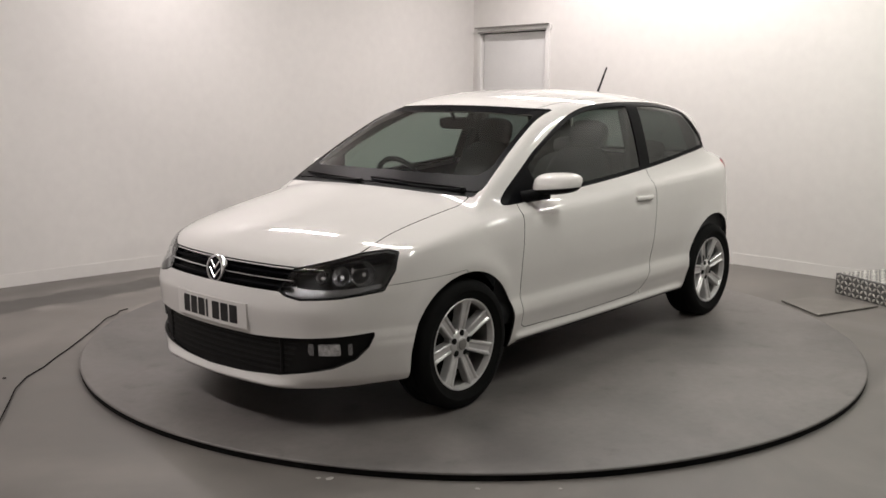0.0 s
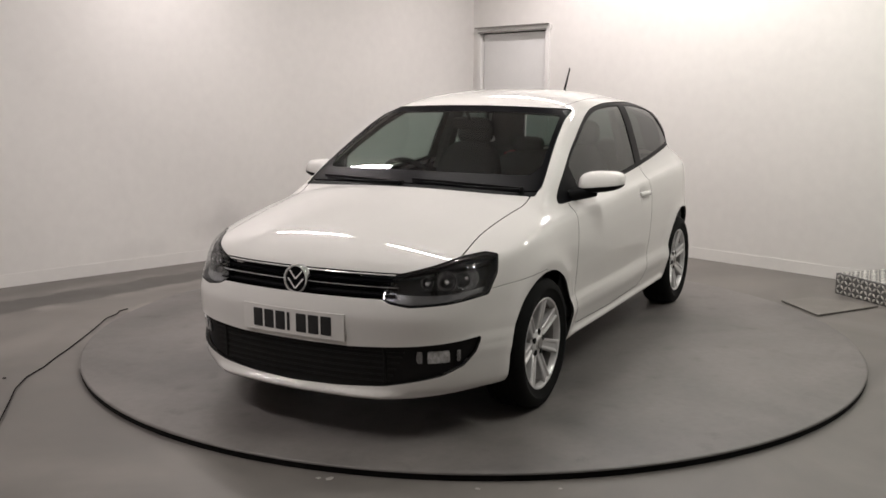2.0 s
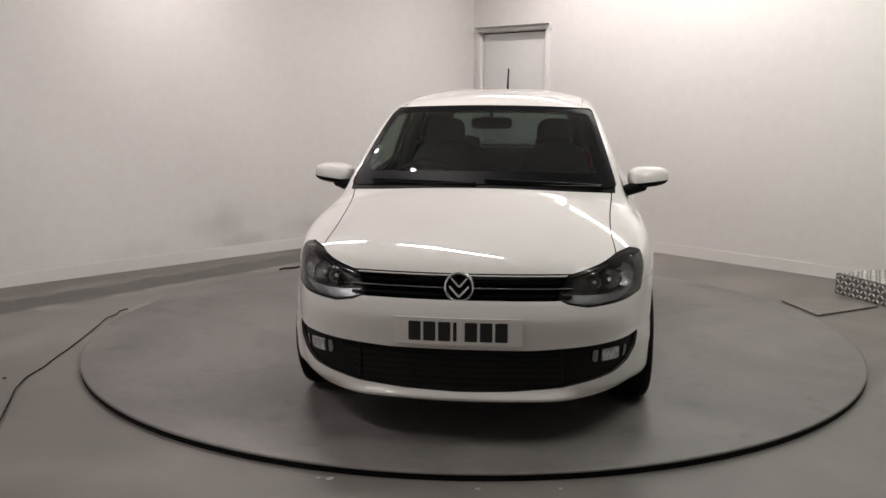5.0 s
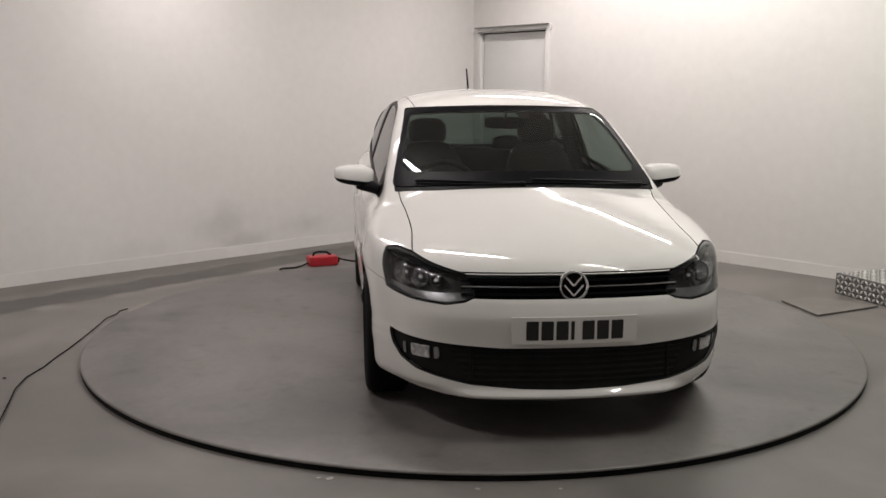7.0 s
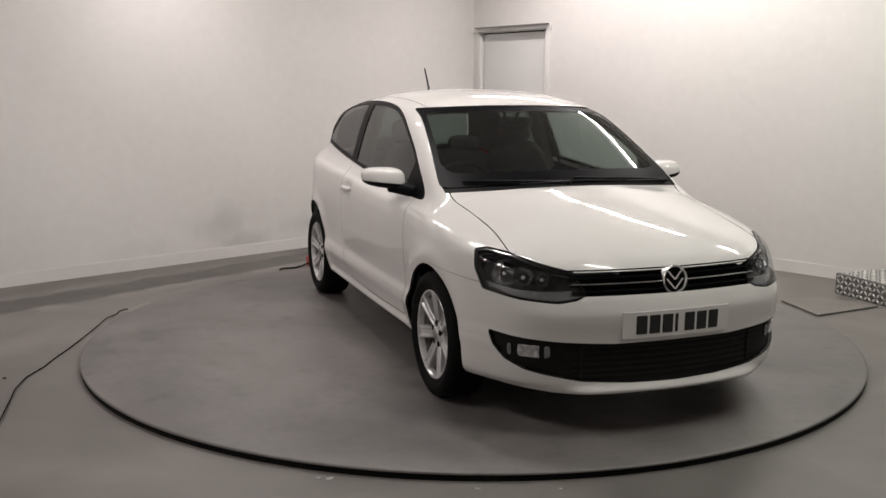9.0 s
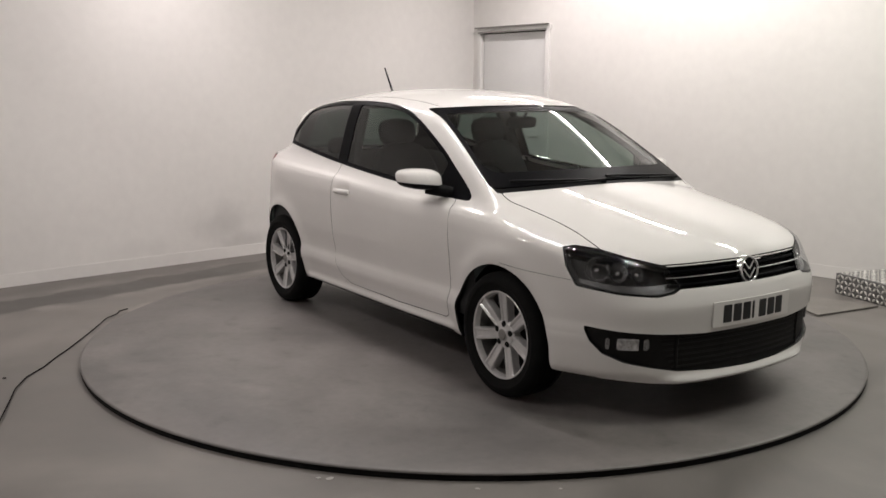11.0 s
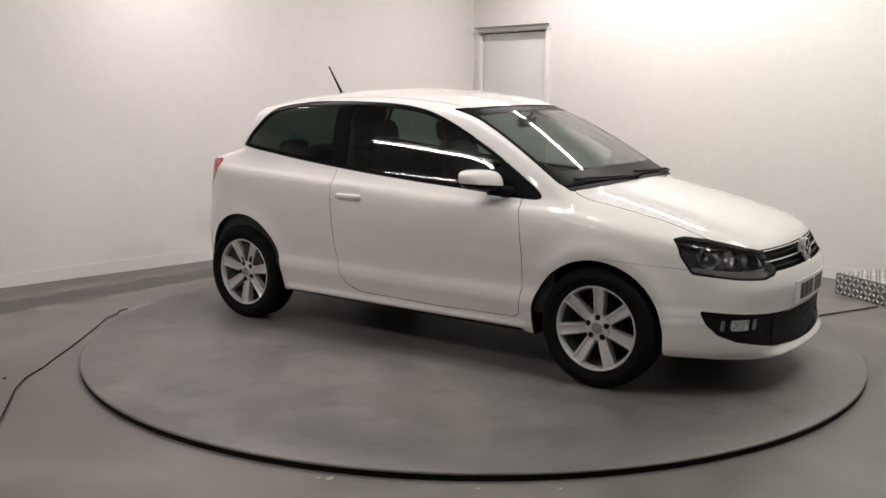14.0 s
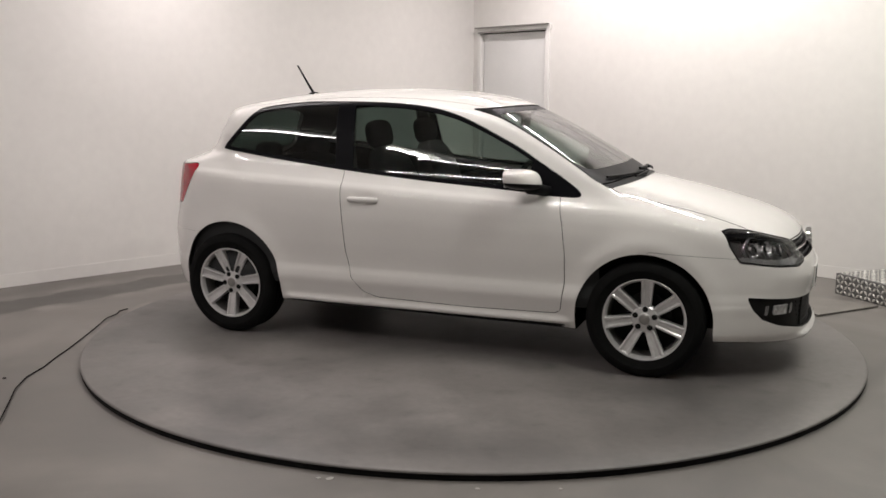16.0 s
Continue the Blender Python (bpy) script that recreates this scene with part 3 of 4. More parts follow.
CAR = tagged(new("car"), "white three-door hatchback with silver seven-spoke alloy wheels", "car")
ARCHES = [(1.225, 0.290, 0.347), (-1.223, 0.325, 0.350)]
GAP = 0.002
DLO = [(0.876, 0.918), (0.768, 0.899), (0.492, 0.922), (-0.024, 0.956), (-0.512, 0.999), (-0.884, 1.040), (-1.220, 1.082), (-1.322, 1.096), (-1.330, 1.106),
       (-1.255, 1.190), (-1.150, 1.315), (-1.118, 1.336), (-1.01, 1.355), (-0.75, 1.376), (-0.228, 1.370), (0.119, 1.317), (0.46, 1.173), (0.658, 1.061)]
HEADLAMP = [(-0.709, 0.695), (-0.52, 0.732), (-0.385, 0.761), (-0.27, 0.772), (-0.208, 0.762), (-0.215, 0.69), (-0.262, 0.608), (-0.454, 0.588), (-0.650, 0.577), (-0.74, 0.59), (-0.785, 0.612)]
DAM = [(-1.5, 0.403), (-1.217, 0.403), (-0.922, 0.402), (-0.684, 0.414), (-0.457, 0.428), (-0.303, 0.438), (-0.300, 0.425), (-0.325, 0.376), (-0.384, 0.325),
       (-0.488, 0.290), (-0.769, 0.246), (-1.0, 0.232), (-1.2, 0.228), (-1.5, 0.228)]
DOORLINE = [(0.765, 1.0), (0.772, 0.894), (0.800, 0.76), (0.818, 0.613), (0.820, 0.45), (0.800, 0.31), (0.77, 0.292), (0.3, 0.284), (-0.25, 0.292), (-0.34, 0.32),
            (-0.411, 0.401), (-0.445, 0.55), (-0.460, 0.7), (-0.476, 0.846), (-0.490, 1.0), (-0.495, 1.2), (-0.3, 1.3), (0.2, 1.2)]
TAILLAMP = [(-1.487, 1.000), (-1.60, 0.998), (-1.75, 0.985), (-1.85, 0.95), (-1.85, 0.80), (-1.72, 0.762), (-1.635, 0.762), (-1.580, 0.83), (-1.520, 0.92)]


HEADLIGHTS, DOORS, GRILLES = {}, {}, {}


def build_shell():
    v, t = skin_mesh()
    pick = lambda vt, fn: keep(vt[0], vt[1], fn(vt[0]))
    both = lambda vt, fn, gap=GAP: (pick(vt, lambda q: fn(q) + gap), pick(vt, lambda q: gap - fn(q)))

    def arch(q):
        d = [np.sqrt((q[:, 0] - cx) ** 2 + np.maximum(q[:, 2] - cz, 0) ** 2) - r for cx, cz, r in ARCHES]
        return np.maximum(np.minimum(*d), 0.45 - np.abs(q[:, 1]))
    body = pick((v, t), lambda q: -arch(q))
    under, body = both(body, lambda q: np.maximum(q[:, 2] - 0.30, (car_normals(q)[:, 2] + 0.75) * 0.05), 0)
    skin_part("underbody", under, UNDER, CAR, "dark underbody", 0)
    # windscreen and rear window, seen along the car
    def screen(q):
        y, z = np.abs(q[:, 1]), q[:, 2]
        f = smax(y - (0.684 - 0.318 * (z - 0.95)), z - (1.360 - 0.05 * y ** 2), 0.012)
        f = smax(f, (0.985 - 0.05 * y ** 2) - z, 0.02)
        return np.maximum(f, 0.1 - q[:, 0])
    glass, body = both(body, screen)
    # the border widens at the foot to cover a tube's reflection in the pane
    pane, frit = both(glass, lambda q: screen(q) + 0.026 + 0.045 * np.clip((1.075 - q[:, 2]) / 0.05, 0, 1), 0)
    skin_part("windscreen", pane, GLASS, CAR, "clear windscreen", 0, -0.004)
    skin_part("windscreen_border", frit, GLOSSBLACK, CAR, "black border of the windscreen", 0.01, -0.004)

    cowl_f = lambda q: np.maximum(np.maximum(np.abs(q[:, 1]) - 0.665, q[:, 0] - (1.115 - 0.24 * q[:, 1] ** 2)), np.maximum(0.90 - q[:, 2], np.maximum(q[:, 2] - 1.02, 0.90 - q[:, 0])))
    scuttle, body = both(body, cowl_f, 0.001)
    skin_part("scuttle_panel", scuttle, BLACK, CAR, "black plastic panel below the windscreen", 0.02, -0.006)

    def back(q):
        y, z = np.abs(q[:, 1]), q[:, 2]
        f = smax(y - (0.50 - 0.2 * (z - 1.0)), z - 1.34, 0.04)
        return np.maximum(smax(f, 1.03 - z, 0.04), q[:, 0] + 1.45)
    glass, body = both(body, back)
    skin_part("rear_window", glass, DARKGLASS, CAR, "dark rear window", 0.01, -0.004)
    # side windows
    bpost = lambda q: q[:, 0] + 0.49 + 0.12 * (q[:, 2] - 1.0)
    dlo = lambda q: np.maximum(loop_dist(q[:, 0], q[:, 2], DLO), 0.45 - np.abs(q[:, 1]))
    side, body = both(body, dlo)
    inner = lambda q: dlo(q) + 0.020
    quarter = lambda q: np.maximum(inner(q), bpost(q) + 0.06)
    drop = lambda q: np.maximum(np.maximum(inner(q), 0.05 - bpost(q)), q[:, 0] - 0.60 - 0.35 * (q[:, 2] - 1.05))
    pane1, side = both(side, quarter, 0)
    pane2, side = both(side, drop, 0)
    for s, tag in ((1, "near"), (-1, "off")):
        half = lambda vt: pick(vt, lambda q: -s * q[:, 1])
        skin_part("quarter_window", half(pane1), DARKGLASS, CAR, "dark tinted rear side window", 0.006, -0.006)
        skin_part("door_window", half(pane2), DOORGLASS, CAR, "clear door window", 0.006, -0.006)
        skin_part("window_surround", half(side), GLOSSBLACK, CAR, "gloss black window surround and pillar", 0.012, -0.002)
    # lamps
    corner = lambda q: np.abs(q[:, 1]) - 0.6 * q[:, 0]
    lamp = lambda q: np.maximum(np.maximum(poly_dist(corner(q), q[:, 2], HEADLAMP), 1.3 - q[:, 0]), 0.2 - np.abs(q[:, 1]))
    front, body = both(body, lamp)
    tail = lambda q: np.maximum(np.maximum(loop_dist(q[:, 0], q[:, 2], TAILLAMP), q[:, 0] + 1.3), 0.47 - np.abs(q[:, 1]))
    rear, body = both(body, tail)
    for s in (1, -1):
        half = lambda vt: pick(vt, lambda q: -s * q[:, 1])
        lens = half(front)
        lamp_ob = skin_part("headlight", lens, LENS, CAR, "clear headlight with dark grey housing", 0.008)
        HEADLIGHTS[s] = lamp_ob
        skin_part("headlight_housing", lens, HOUSING, lamp_ob, "dark grey lamp housing", 0.0, -0.060)
        rim = pick(lens, lambda q: -(lamp(q) + 0.0085))
        skin_part("lamp_border", rim, GLOSSBLACK, lamp_ob, "black lamp border", 0.03, -0.003)
        bright = pick(lens, lambda q: np.maximum(q[:, 2] - 0.628 - 0.16 * (corner(q) + 0.62) ** 2 + 0.03 * (corner(q) + 0.62), lamp(q) + 0.010))
        skin_part("lamp_strip", bright, STEELGREY, lamp_ob, "bright reflector strip along the lamp's foot", 0.03, -0.022)
        brow = pick(lens, lambda q: np.maximum(0.728 + 0.12 * (corner(q) + 0.45) - q[:, 2], lamp(q) + 0.008))
        skin_part("lamp_brow", brow, GLOSSBLACK, lamp_ob, "black upper lamp bezel", 0.03, -0.020)
        skin_part("tail_light", half(rear), REDLENS, CAR, "red tail light", 0.01)
    # grille and lower intake
    grille = lambda q: np.maximum(np.maximum(np.abs(q[:, 2] - 0.648) - 0.044, 1.5 - q[:, 0]), np.abs(q[:, 1]) - 0.47)
    mouth, body = both(body, grille, 0.001)
    GRILLES["upper"] = skin_part("grille", mouth, BLACK, CAR, "black upper grille", 0.02, -0.028)
    dam = lambda q: np.maximum(poly_dist(corner(q), q[:, 2], DAM), 1.5 - q[:, 0])
    mouth2, body = both(body, dam, 0.001)
    GRILLES["lower"] = skin_part("lower_intake", mouth2, INTAKE, CAR, "black lower bumper intake", 0.02, -0.018)
    fogs = lambda u0, u1: pick(mouth2, lambda q: np.maximum(np.abs(corner(q) - (u0 + u1) / 2) - (u1 - u0) / 2, np.abs(q[:, 2] - 0.368) - 0.026))
    for lit, fname in ((fogs(-0.56, -0.45), "fog_lamp"), (fogs(-0.615, -0.585), "fog_lamp_trim"), (fogs(-0.415, -0.395), "fog_lamp_trim")):
        for s in (1, -1):
            skin_part(fname, pick(lit, lambda q: -s * q[:, 1]), FOG if fname == "fog_lamp" else STEELGREY, CAR, "clear bumper lamp" if fname == "fog_lamp" else "grey lamp trim", 0.015, -0.010)
    # bonnet
    def bonnet(q):
        seam = curve(q[:, 0], [0.9, 1.0, 1.278, 1.493, 1.72, 2.0], [0.655, 0.648, 0.628, 0.622, 0.635, 0.62])
        return np.maximum(np.maximum(np.abs(q[:, 1]) - seam, 0.70 - q[:, 2]), (1.115 - 0.24 * q[:, 1] ** 2) - q[:, 0])
    lid, body = both(body, bonnet, 0.0026)
    skin_part("bonnet", lid, PAINT, CAR)
    bump = lambda q: np.maximum(np.maximum(q[:, 2] - 0.628 - 0.05 * np.clip(1.7 - q[:, 0], 0, 1) , 1.24 - q[:, 0]), -1)
    nose, body = both(body, bump, 0.0010)
    skin_part("front_bumper", nose, PAINT, CAR)
    rbump = lambda q: np.maximum(q[:, 2] - 0.60, q[:, 0] + 1.24)
    stern, body = both(body, rbump, 0.0005)
    skin_part("rear_bumper", stern, PAINT, CAR)
    door = lambda q: np.maximum(poly_dist(q[:, 0], q[:, 2], DOORLINE), 0.4 - np.abs(q[:, 1]))
    leaf, body = both(body, door, 0.0019)
    for s in (1, -1):
        DOORS[s] = skin_part("door", pick(leaf, lambda q: -s * q[:, 1]), PAINT, CAR)
    top = lambda q: np.maximum(np.maximum(np.abs(q[:, 1]) - 0.515 + 0.03 * (q[:, 0] + 0.3) ** 2, 1.30 - q[:, 2]), -1.52 - q[:, 0])
    lid, body = both(body, top, 0.0015)
    skin_part("roof", lid, PAINT, CAR)
    wing = lambda q: np.maximum(0.70 - q[:, 0], q[:, 2] - 0.99)
    wings, body = both(body, wing, 0.0)
    for s in (1, -1):
        skin_part("front_wing", pick(wings, lambda q: -s * q[:, 1]), PAINT, CAR)
    hatch = lambda q: np.maximum(np.abs(q[:, 1]) - 0.60 + 0.15 * np.clip(q[:, 2] - 1.0, 0, 1), q[:, 0] + 1.52)
    lid, body = both(body, hatch)
    skin_part("tailgate", lid, PAINT, CAR)
    skin_part("body_side", body, PAINT, CAR)
    # lining inside
    inside = pick((v, t), lambda q: np.maximum(np.maximum(0.32 - q[:, 2], q[:, 0] - 1.0), -1.6 - q[:, 0]))
    inside = pick(inside, lambda q: -np.minimum(np.minimum(screen(q), dlo(q) ), back(q)) + 0.012)
    skin_part("cabin_lining", inside, CABIN, CAR, "dark grey cabin lining", 0, -0.035)


build_shell()


def build_wheel():
    """One wheel round the local y axis, its face towards +y."""
    w = new("wheel")
    w.parent = CAR
    R, W2 = 0.302, 0.100
    prof = [(0.199, -W2 + 0.02), (0.235, -W2 + 0.004), (0.268, -W2), (0.291, -W2 + 0.012), (0.300, -W2 + 0.028), (R, -0.045), (0.297, -0.043), (0.297, -0.037), (R, -0.035), (R, -0.004),
            (0.297, -0.002), (0.297, 0.004), (R, 0.006), (R, 0.036), (0.297, 0.038), (0.297, 0.044), (R, 0.046), (0.300, W2 - 0.028), (0.291, W2 - 0.012), (0.268, W2), (0.252, W2 + 0.001), (0.250, W2 - 0.001), (0.235, W2 - 0.004), (0.208, W2 - 0.015), (0.199, W2 - 0.03)]
    part("tyre", lathe(prof, 64, closed=True), RUBBER, w, "black road tyre")
    rim = lathe([(0.2015, 0.060), (0.2015, 0.066), (0.211, 0.078), (0.2135, 0.085), (0.210, 0.088), (0.203, 0.086), (0.197, 0.074), (0.194, 0.060)], 64, closed=True)
    part("rim", rim, ALLOY, w, "silver alloy rim")
    # barrel, disc, back and bolts are coloured dark for the shade between spokes
    part("rim_barrel", lathe([(0.200, -0.08), (0.200, 0.0595), (0.193, 0.0595), (0.186, 0.0), (0.186, -0.08)], 64, closed=True), STEEL, w, "inside of the rim, coloured darker for the shade there")
    part("brake_disc", lathe([(0.06, 0.0), (0.128, 0.0), (0.128, 0.012), (0.06, 0.012)], 40, closed=True), UNDER, w, "brake disc, coloured dark for the shade there")
    part("wheel_back", lathe([(0.0, -0.03), (0.19, -0.03), (0.19, -0.025), (0.0, -0.025)], 40), UNDER, w, "dark sheet for the shade behind the spokes")
    part("hub", lathe([(0.0, 0.072), (0.030, 0.071), (0.034, 0.066), (0.062, 0.062), (0.072, 0.052), (0.074, 0.02), (0.0, 0.02)], 40), ALLOY, w)
    part("hub_cap", lathe([(0.0, 0.0765), (0.024, 0.0755), (0.0275, 0.072), (0.0275, 0.066)], 28), STEEL, w, "small round grey hub cap")
    for k in range(5):
        a = 2 * math.pi * k / 5 + 0.3
        part("wheel_bolt", lathe([(0.0, 0.0668), (0.0125, 0.0668), (0.0145, 0.0655), (0.0145, 0.05), (0.0, 0.05)], 12, m=pose(0.051 * math.cos(a), 0.0005, 0.051 * math.sin(a))), UNDER, w, "wheel bolt, coloured dark for its shaded hole")
    for k in range(7):
        a = 2 * math.pi * k / 7 + math.pi / 2
        bm = bmesh.new()
        secs = []
        # a broad spoke with a hollowed middle, flaring to the rim
        for r, half, y in ((0.052, 0.021, 0.058), (0.080, 0.0250, 0.065), (0.120, 0.0275, 0.072), (0.165, 0.0290, 0.079), (0.190, 0.0310, 0.083), (0.200, 0.036, 0.084)):
            row = []
            for s, dy in ((-1.0, -0.045), (-1.0, -0.005), (-0.84, 0.0), (-0.60, -0.0005), (-0.36, -0.0075), (0.36, -0.0075), (0.60, -0.0005), (0.84, 0.0), (1.0, -0.005), (1.0, -0.045)):
                row.append(bm.verts.new((r * math.cos(a) - s * half * math.sin(a), y + dy, r * math.sin(a) + s * half * math.cos(a))))
            secs.append(row)
        for r0, r1 in zip(secs, secs[1:]):
            for j in range(10):
                bm.faces.new((r0[j], r0[(j + 1) % 10], r1[(j + 1) % 10], r1[j]))
        bm.faces.new(secs[0])
        bm.faces.new(secs[-1])
        part("spoke", bm, ALLOY, w, angle=30)
    return w


def build_wheels():
    w = build_wheel()
    w.matrix_basis = pose(1.235, 0.728, 0.299, 0, -5, 0)
    copy_thing(w, pose(-1.235, 0.722, 0.299, 0, 31, 0))
    copy_thing(w, pose(1.235, -0.728, 0.299, 0, -3, 180))
    copy_thing(w, pose(-1.235, -0.722, 0.299, 0, 24, 180))
    for cx, cz, r in ARCHES:
        for s in (1, -1):
            bm = bmesh.new()
            rows = []
            for y in (0.40, 0.742):
                rows.append([bm.verts.new((cx + (r + 0.012) * math.cos(a), s * y, max(cz, 0) + (r + 0.012) * math.sin(a) if 0 <= a <= math.pi else 0)) for a in np.linspace(0, math.pi, 25)])
            for j in range(24):
                bm.faces.new((rows[0][j], rows[0][j + 1], rows[1][j + 1], rows[1][j]))
            bm.faces.new(rows[0])
            part("wheel_arch_liner", bm, UNDER, CAR, "dark wheel arch liner")


build_wheels()


# ---- the car's fittings ----
def on_skin(start, way):
    """Where a ray from start along way first meets the skin."""
    o, d = np.array(start, float), np.array(way, float)
    d /= np.linalg.norm(d)
    s = np.linspace(0, 3, 1500)
    f = car_field(o + d * s[:, None])
    k = int(np.argmax(f < 0))
    a, b = s[max(k - 1, 0)], s[k]
    for _ in range(12):
        m = (a + b) / 2
        a, b = (a, m) if car_field((o + d * m)[None])[0] < 0 else (m, b)
    q = o + d * a
    return Vector(q), Vector(car_normals(q[None])[0])


def nose_at(y, z, out=0.0):
    q, n = on_skin((2.6, y, z), (-1, 0, 0))
    return q + n * out


def side_at(x, z, s, out=0.0):
    q, n = on_skin((x, s * 1.4, z), (0, -s, 0))
    return q + n * out


def top_at(x, y, out=0.0):
    q, n = on_skin((x, y, 2.0), (0, 0, -1))
    return q + n * out


def facing(q, n, up=(0, 0, 1)):
    """A pose at q whose local -y looks along n."""
    y = -Vector(n).normalized()
    x = y.cross(Vector(up)).normalized()
    z = x.cross(y)
    m = Matrix((x, y, z)).transposed().to_4x4()
    m.translation = q
    return m


def round_rect(w, h, r, n=5):
    out = []
    for cx, cz, a0 in ((w / 2 - r, h / 2 - r, 0), (-w / 2 + r, h / 2 - r, 90), (-w / 2 + r, -h / 2 + r, 180), (w / 2 - r, -h / 2 + r, 270)):
        out += [(cx + r * math.cos(radians(a0 + 90 * k / n)), cz + r * math.sin(radians(a0 + 90 * k / n))) for k in range(n + 1)]
    return out


def blob(rx, ry, rz, power=2.6, m=None, nu=28, nv=16, shape=None):
    """A rounded solid: a superellipsoid, bent by shape(v)."""
    bm = bmesh.new()
    e = 2 / power
    sp = lambda c: math.copysign(abs(c) ** e, c)
    rows = []
    for j in range(nv + 1):
        b = -math.pi / 2 + math.pi * j / nv
        row = []
        for i in range(nu):
            a = 2 * math.pi * i / nu
            v = Vector((rx * sp(math.cos(b)) * sp(math.cos(a)), ry * sp(math.cos(b)) * sp(math.sin(a)), rz * sp(math.sin(b))))
            row.append(bm.verts.new((m or Matrix()) @ (shape(v) if shape else v)))
            if j in (0, nv):
                break
        rows.append(row)
    for r0, r1 in zip(rows, rows[1:]):
        for i in range(nu):
            k = (i + 1) % nu
            if len(r0) == 1:
                bm.faces.new((r0[0], r1[k], r1[i]))
            elif len(r1) == 1:
                bm.faces.new((r0[i], r0[k], r1[0]))
            else:
                bm.faces.new((r0[i], r0[k], r1[k], r1[i]))
    return bm


def cut_plane(bm, co, no):
    """Take away what lies beyond the plane and close the cut."""
    geo = bmesh.ops.bisect_plane(bm, geom=bm.verts[:] + bm.edges[:] + bm.faces[:], plane_co=co, plane_no=no, clear_outer=True)
    edges = [e for e in bm.edges if e.is_boundary]
    if edges:
        bmesh.ops.contextual_create(bm, geom=edges)
    return bm


def build_front():
    # badge: a chrome ring with plain slanting bars on a dark disc
    q, n = on_skin((2.6, 0, 0.650), (-1, 0, 0))
    m = facing(q + n * 0.006, (1, 0, 0.12))
    badge = part("badge", lathe([(0.0, -0.010), (0.050, -0.010), (0.052, 0.012), (0.0, 0.012)], 40, m=m), GLOSSBLACK, CAR, "round dark badge with chrome ring")
    part("badge_ring", lathe([(0.050, 0.010), (0.050, -0.014), (0.054, -0.019), (0.060, -0.017), (0.063, -0.010), (0.063, 0.012)], 48, m=m), CHROME, badge, "chrome ring")
    for x0, z0, x1, z1 in ((-0.032, 0.036, 0.0, 0.0), (0.032, 0.036, 0.0, 0.0), (-0.040, 0.004, 0.0, -0.040), (0.040, 0.004, 0.0, -0.040)):
        d = Vector((x1 - x0, 0, z1 - z0))
        bm = box(d.length, 0.006, 0.0085, m @ Matrix.Translation(((x0 + x1) / 2, -0.013, (z0 + z1) / 2)) @ Matrix.Rotation(-math.atan2(d.z, d.x), 4, "Y"), 0.0015, 1)
        part("badge_bar", bm, CHROME, badge)
    # grille bars
    ys = np.linspace(-0.455, 0.455, 25)
    for z, r, mat, out in ((0.674, 0.008, GLOSSBLACK, -0.014), (0.622, 0.008, GLOSSBLACK, -0.014), (0.649, 0.0035, CHROME, -0.004), (0.649, 0.009, GLOSSBLACK, -0.015)):
        part("grille_bar", tube([nose_at(y, z, out) for y in ys], r), mat, GRILLES["upper"], "thin chrome grille strip" if mat is CHROME else "gloss black grille bar")
    # intake bars, and the upright ribs between them
    for z in (0.262, 0.288, 0.314, 0.340, 0.366, 0.388):
        w = 0.44 + (z - 0.262) * 0.5
        part("intake_bar", tube([nose_at(y, z, -0.0175) for y in np.linspace(-w, w, 21)], 0.0042, 6), INTAKE, GRILLES["lower"])
    for y in (-0.42, 0.42):
        part("intake_rib", tube([nose_at(y, z, -0.018) for z in np.linspace(0.256, 0.404, 8)], 0.009, 8), INTAKE, GRILLES["lower"])
    # number plate: its characters are plain bars
    q, n = on_skin((2.6, 0, 0.482), (-1, 0, 0))
    m = facing(Vector((q.x - 0.001, 0, 0.480)), (1, 0, -0.015))
    def bent(bm):
        # the plate follows the curve of the bumper
        for v in bm.verts:
            v.co.x -= 0.20 * v.co.y ** 2
        return bm
    bm = bmesh.new()
    rows = [[bm.verts.new(m @ Vector((px, dy, pz))) for dy, pz in ((-0.006, -0.0555), (-0.006, 0.0555), (0.003, 0.0555), (0.003, -0.0555))] for px in np.linspace(-0.26, 0.26, 17)]
    for r0, r1 in zip(rows, rows[1:]):
        for k in range(4):
            bm.faces.new((r0[k], r0[(k + 1) % 4], r1[(k + 1) % 4], r1[k]))
    bm.faces.new(rows[0])
    bm.faces.new(rows[-1])
    plate = part("number_plate", bent(bm), PLATE, CAR, "white number plate with plain dark bars", angle=30)
    x = -0.201
    for w, gap in ((0.050, 0.011), (0.050, 0.011), (0.050, 0.011), (0.014, 0.033), (0.050, 0.011), (0.050, 0.011), (0.050, 0)):
        part("plate_bar", bent(slab(round_rect(w, 0.079, 0.004, 3), 0.003, m @ pose(x + w / 2, -0.0075, 0))), INK, plate, "dark bar")
        x += w + gap
    for s in (1, -1):
        # headlight bowls and their rings
        for y, z, r, deep in ((0.700, 0.686, 0.050, 0.046), (0.632, 0.682, 0.038, 0.040), (0.560, 0.676, 0.024, 0.034)):
            q, n = on_skin((2.6, s * y, z), (-1, 0, 0))
            d = (n + Vector((0.8, 0, 0))).normalized()
            m = facing(q - n * deep, d)
            bowl = part("lamp_reflector", lathe([(0.012, 0.030), (r * 0.6, 0.020), (r * 0.9, 0.0), (r, -0.008), (r + 0.0015, -0.008), (r + 0.0015, 0.03)], 32, m=m), BOWL, HEADLIGHTS[s], "faceted bright lamp bowl")
            part("bowl_ring", lathe([(r, -0.012), (r + 0.004, -0.013), (r + 0.006, -0.004), (r + 0.002, 0.004)], 32, m=m, closed=True), HOUSING, HEADLIGHTS[s])
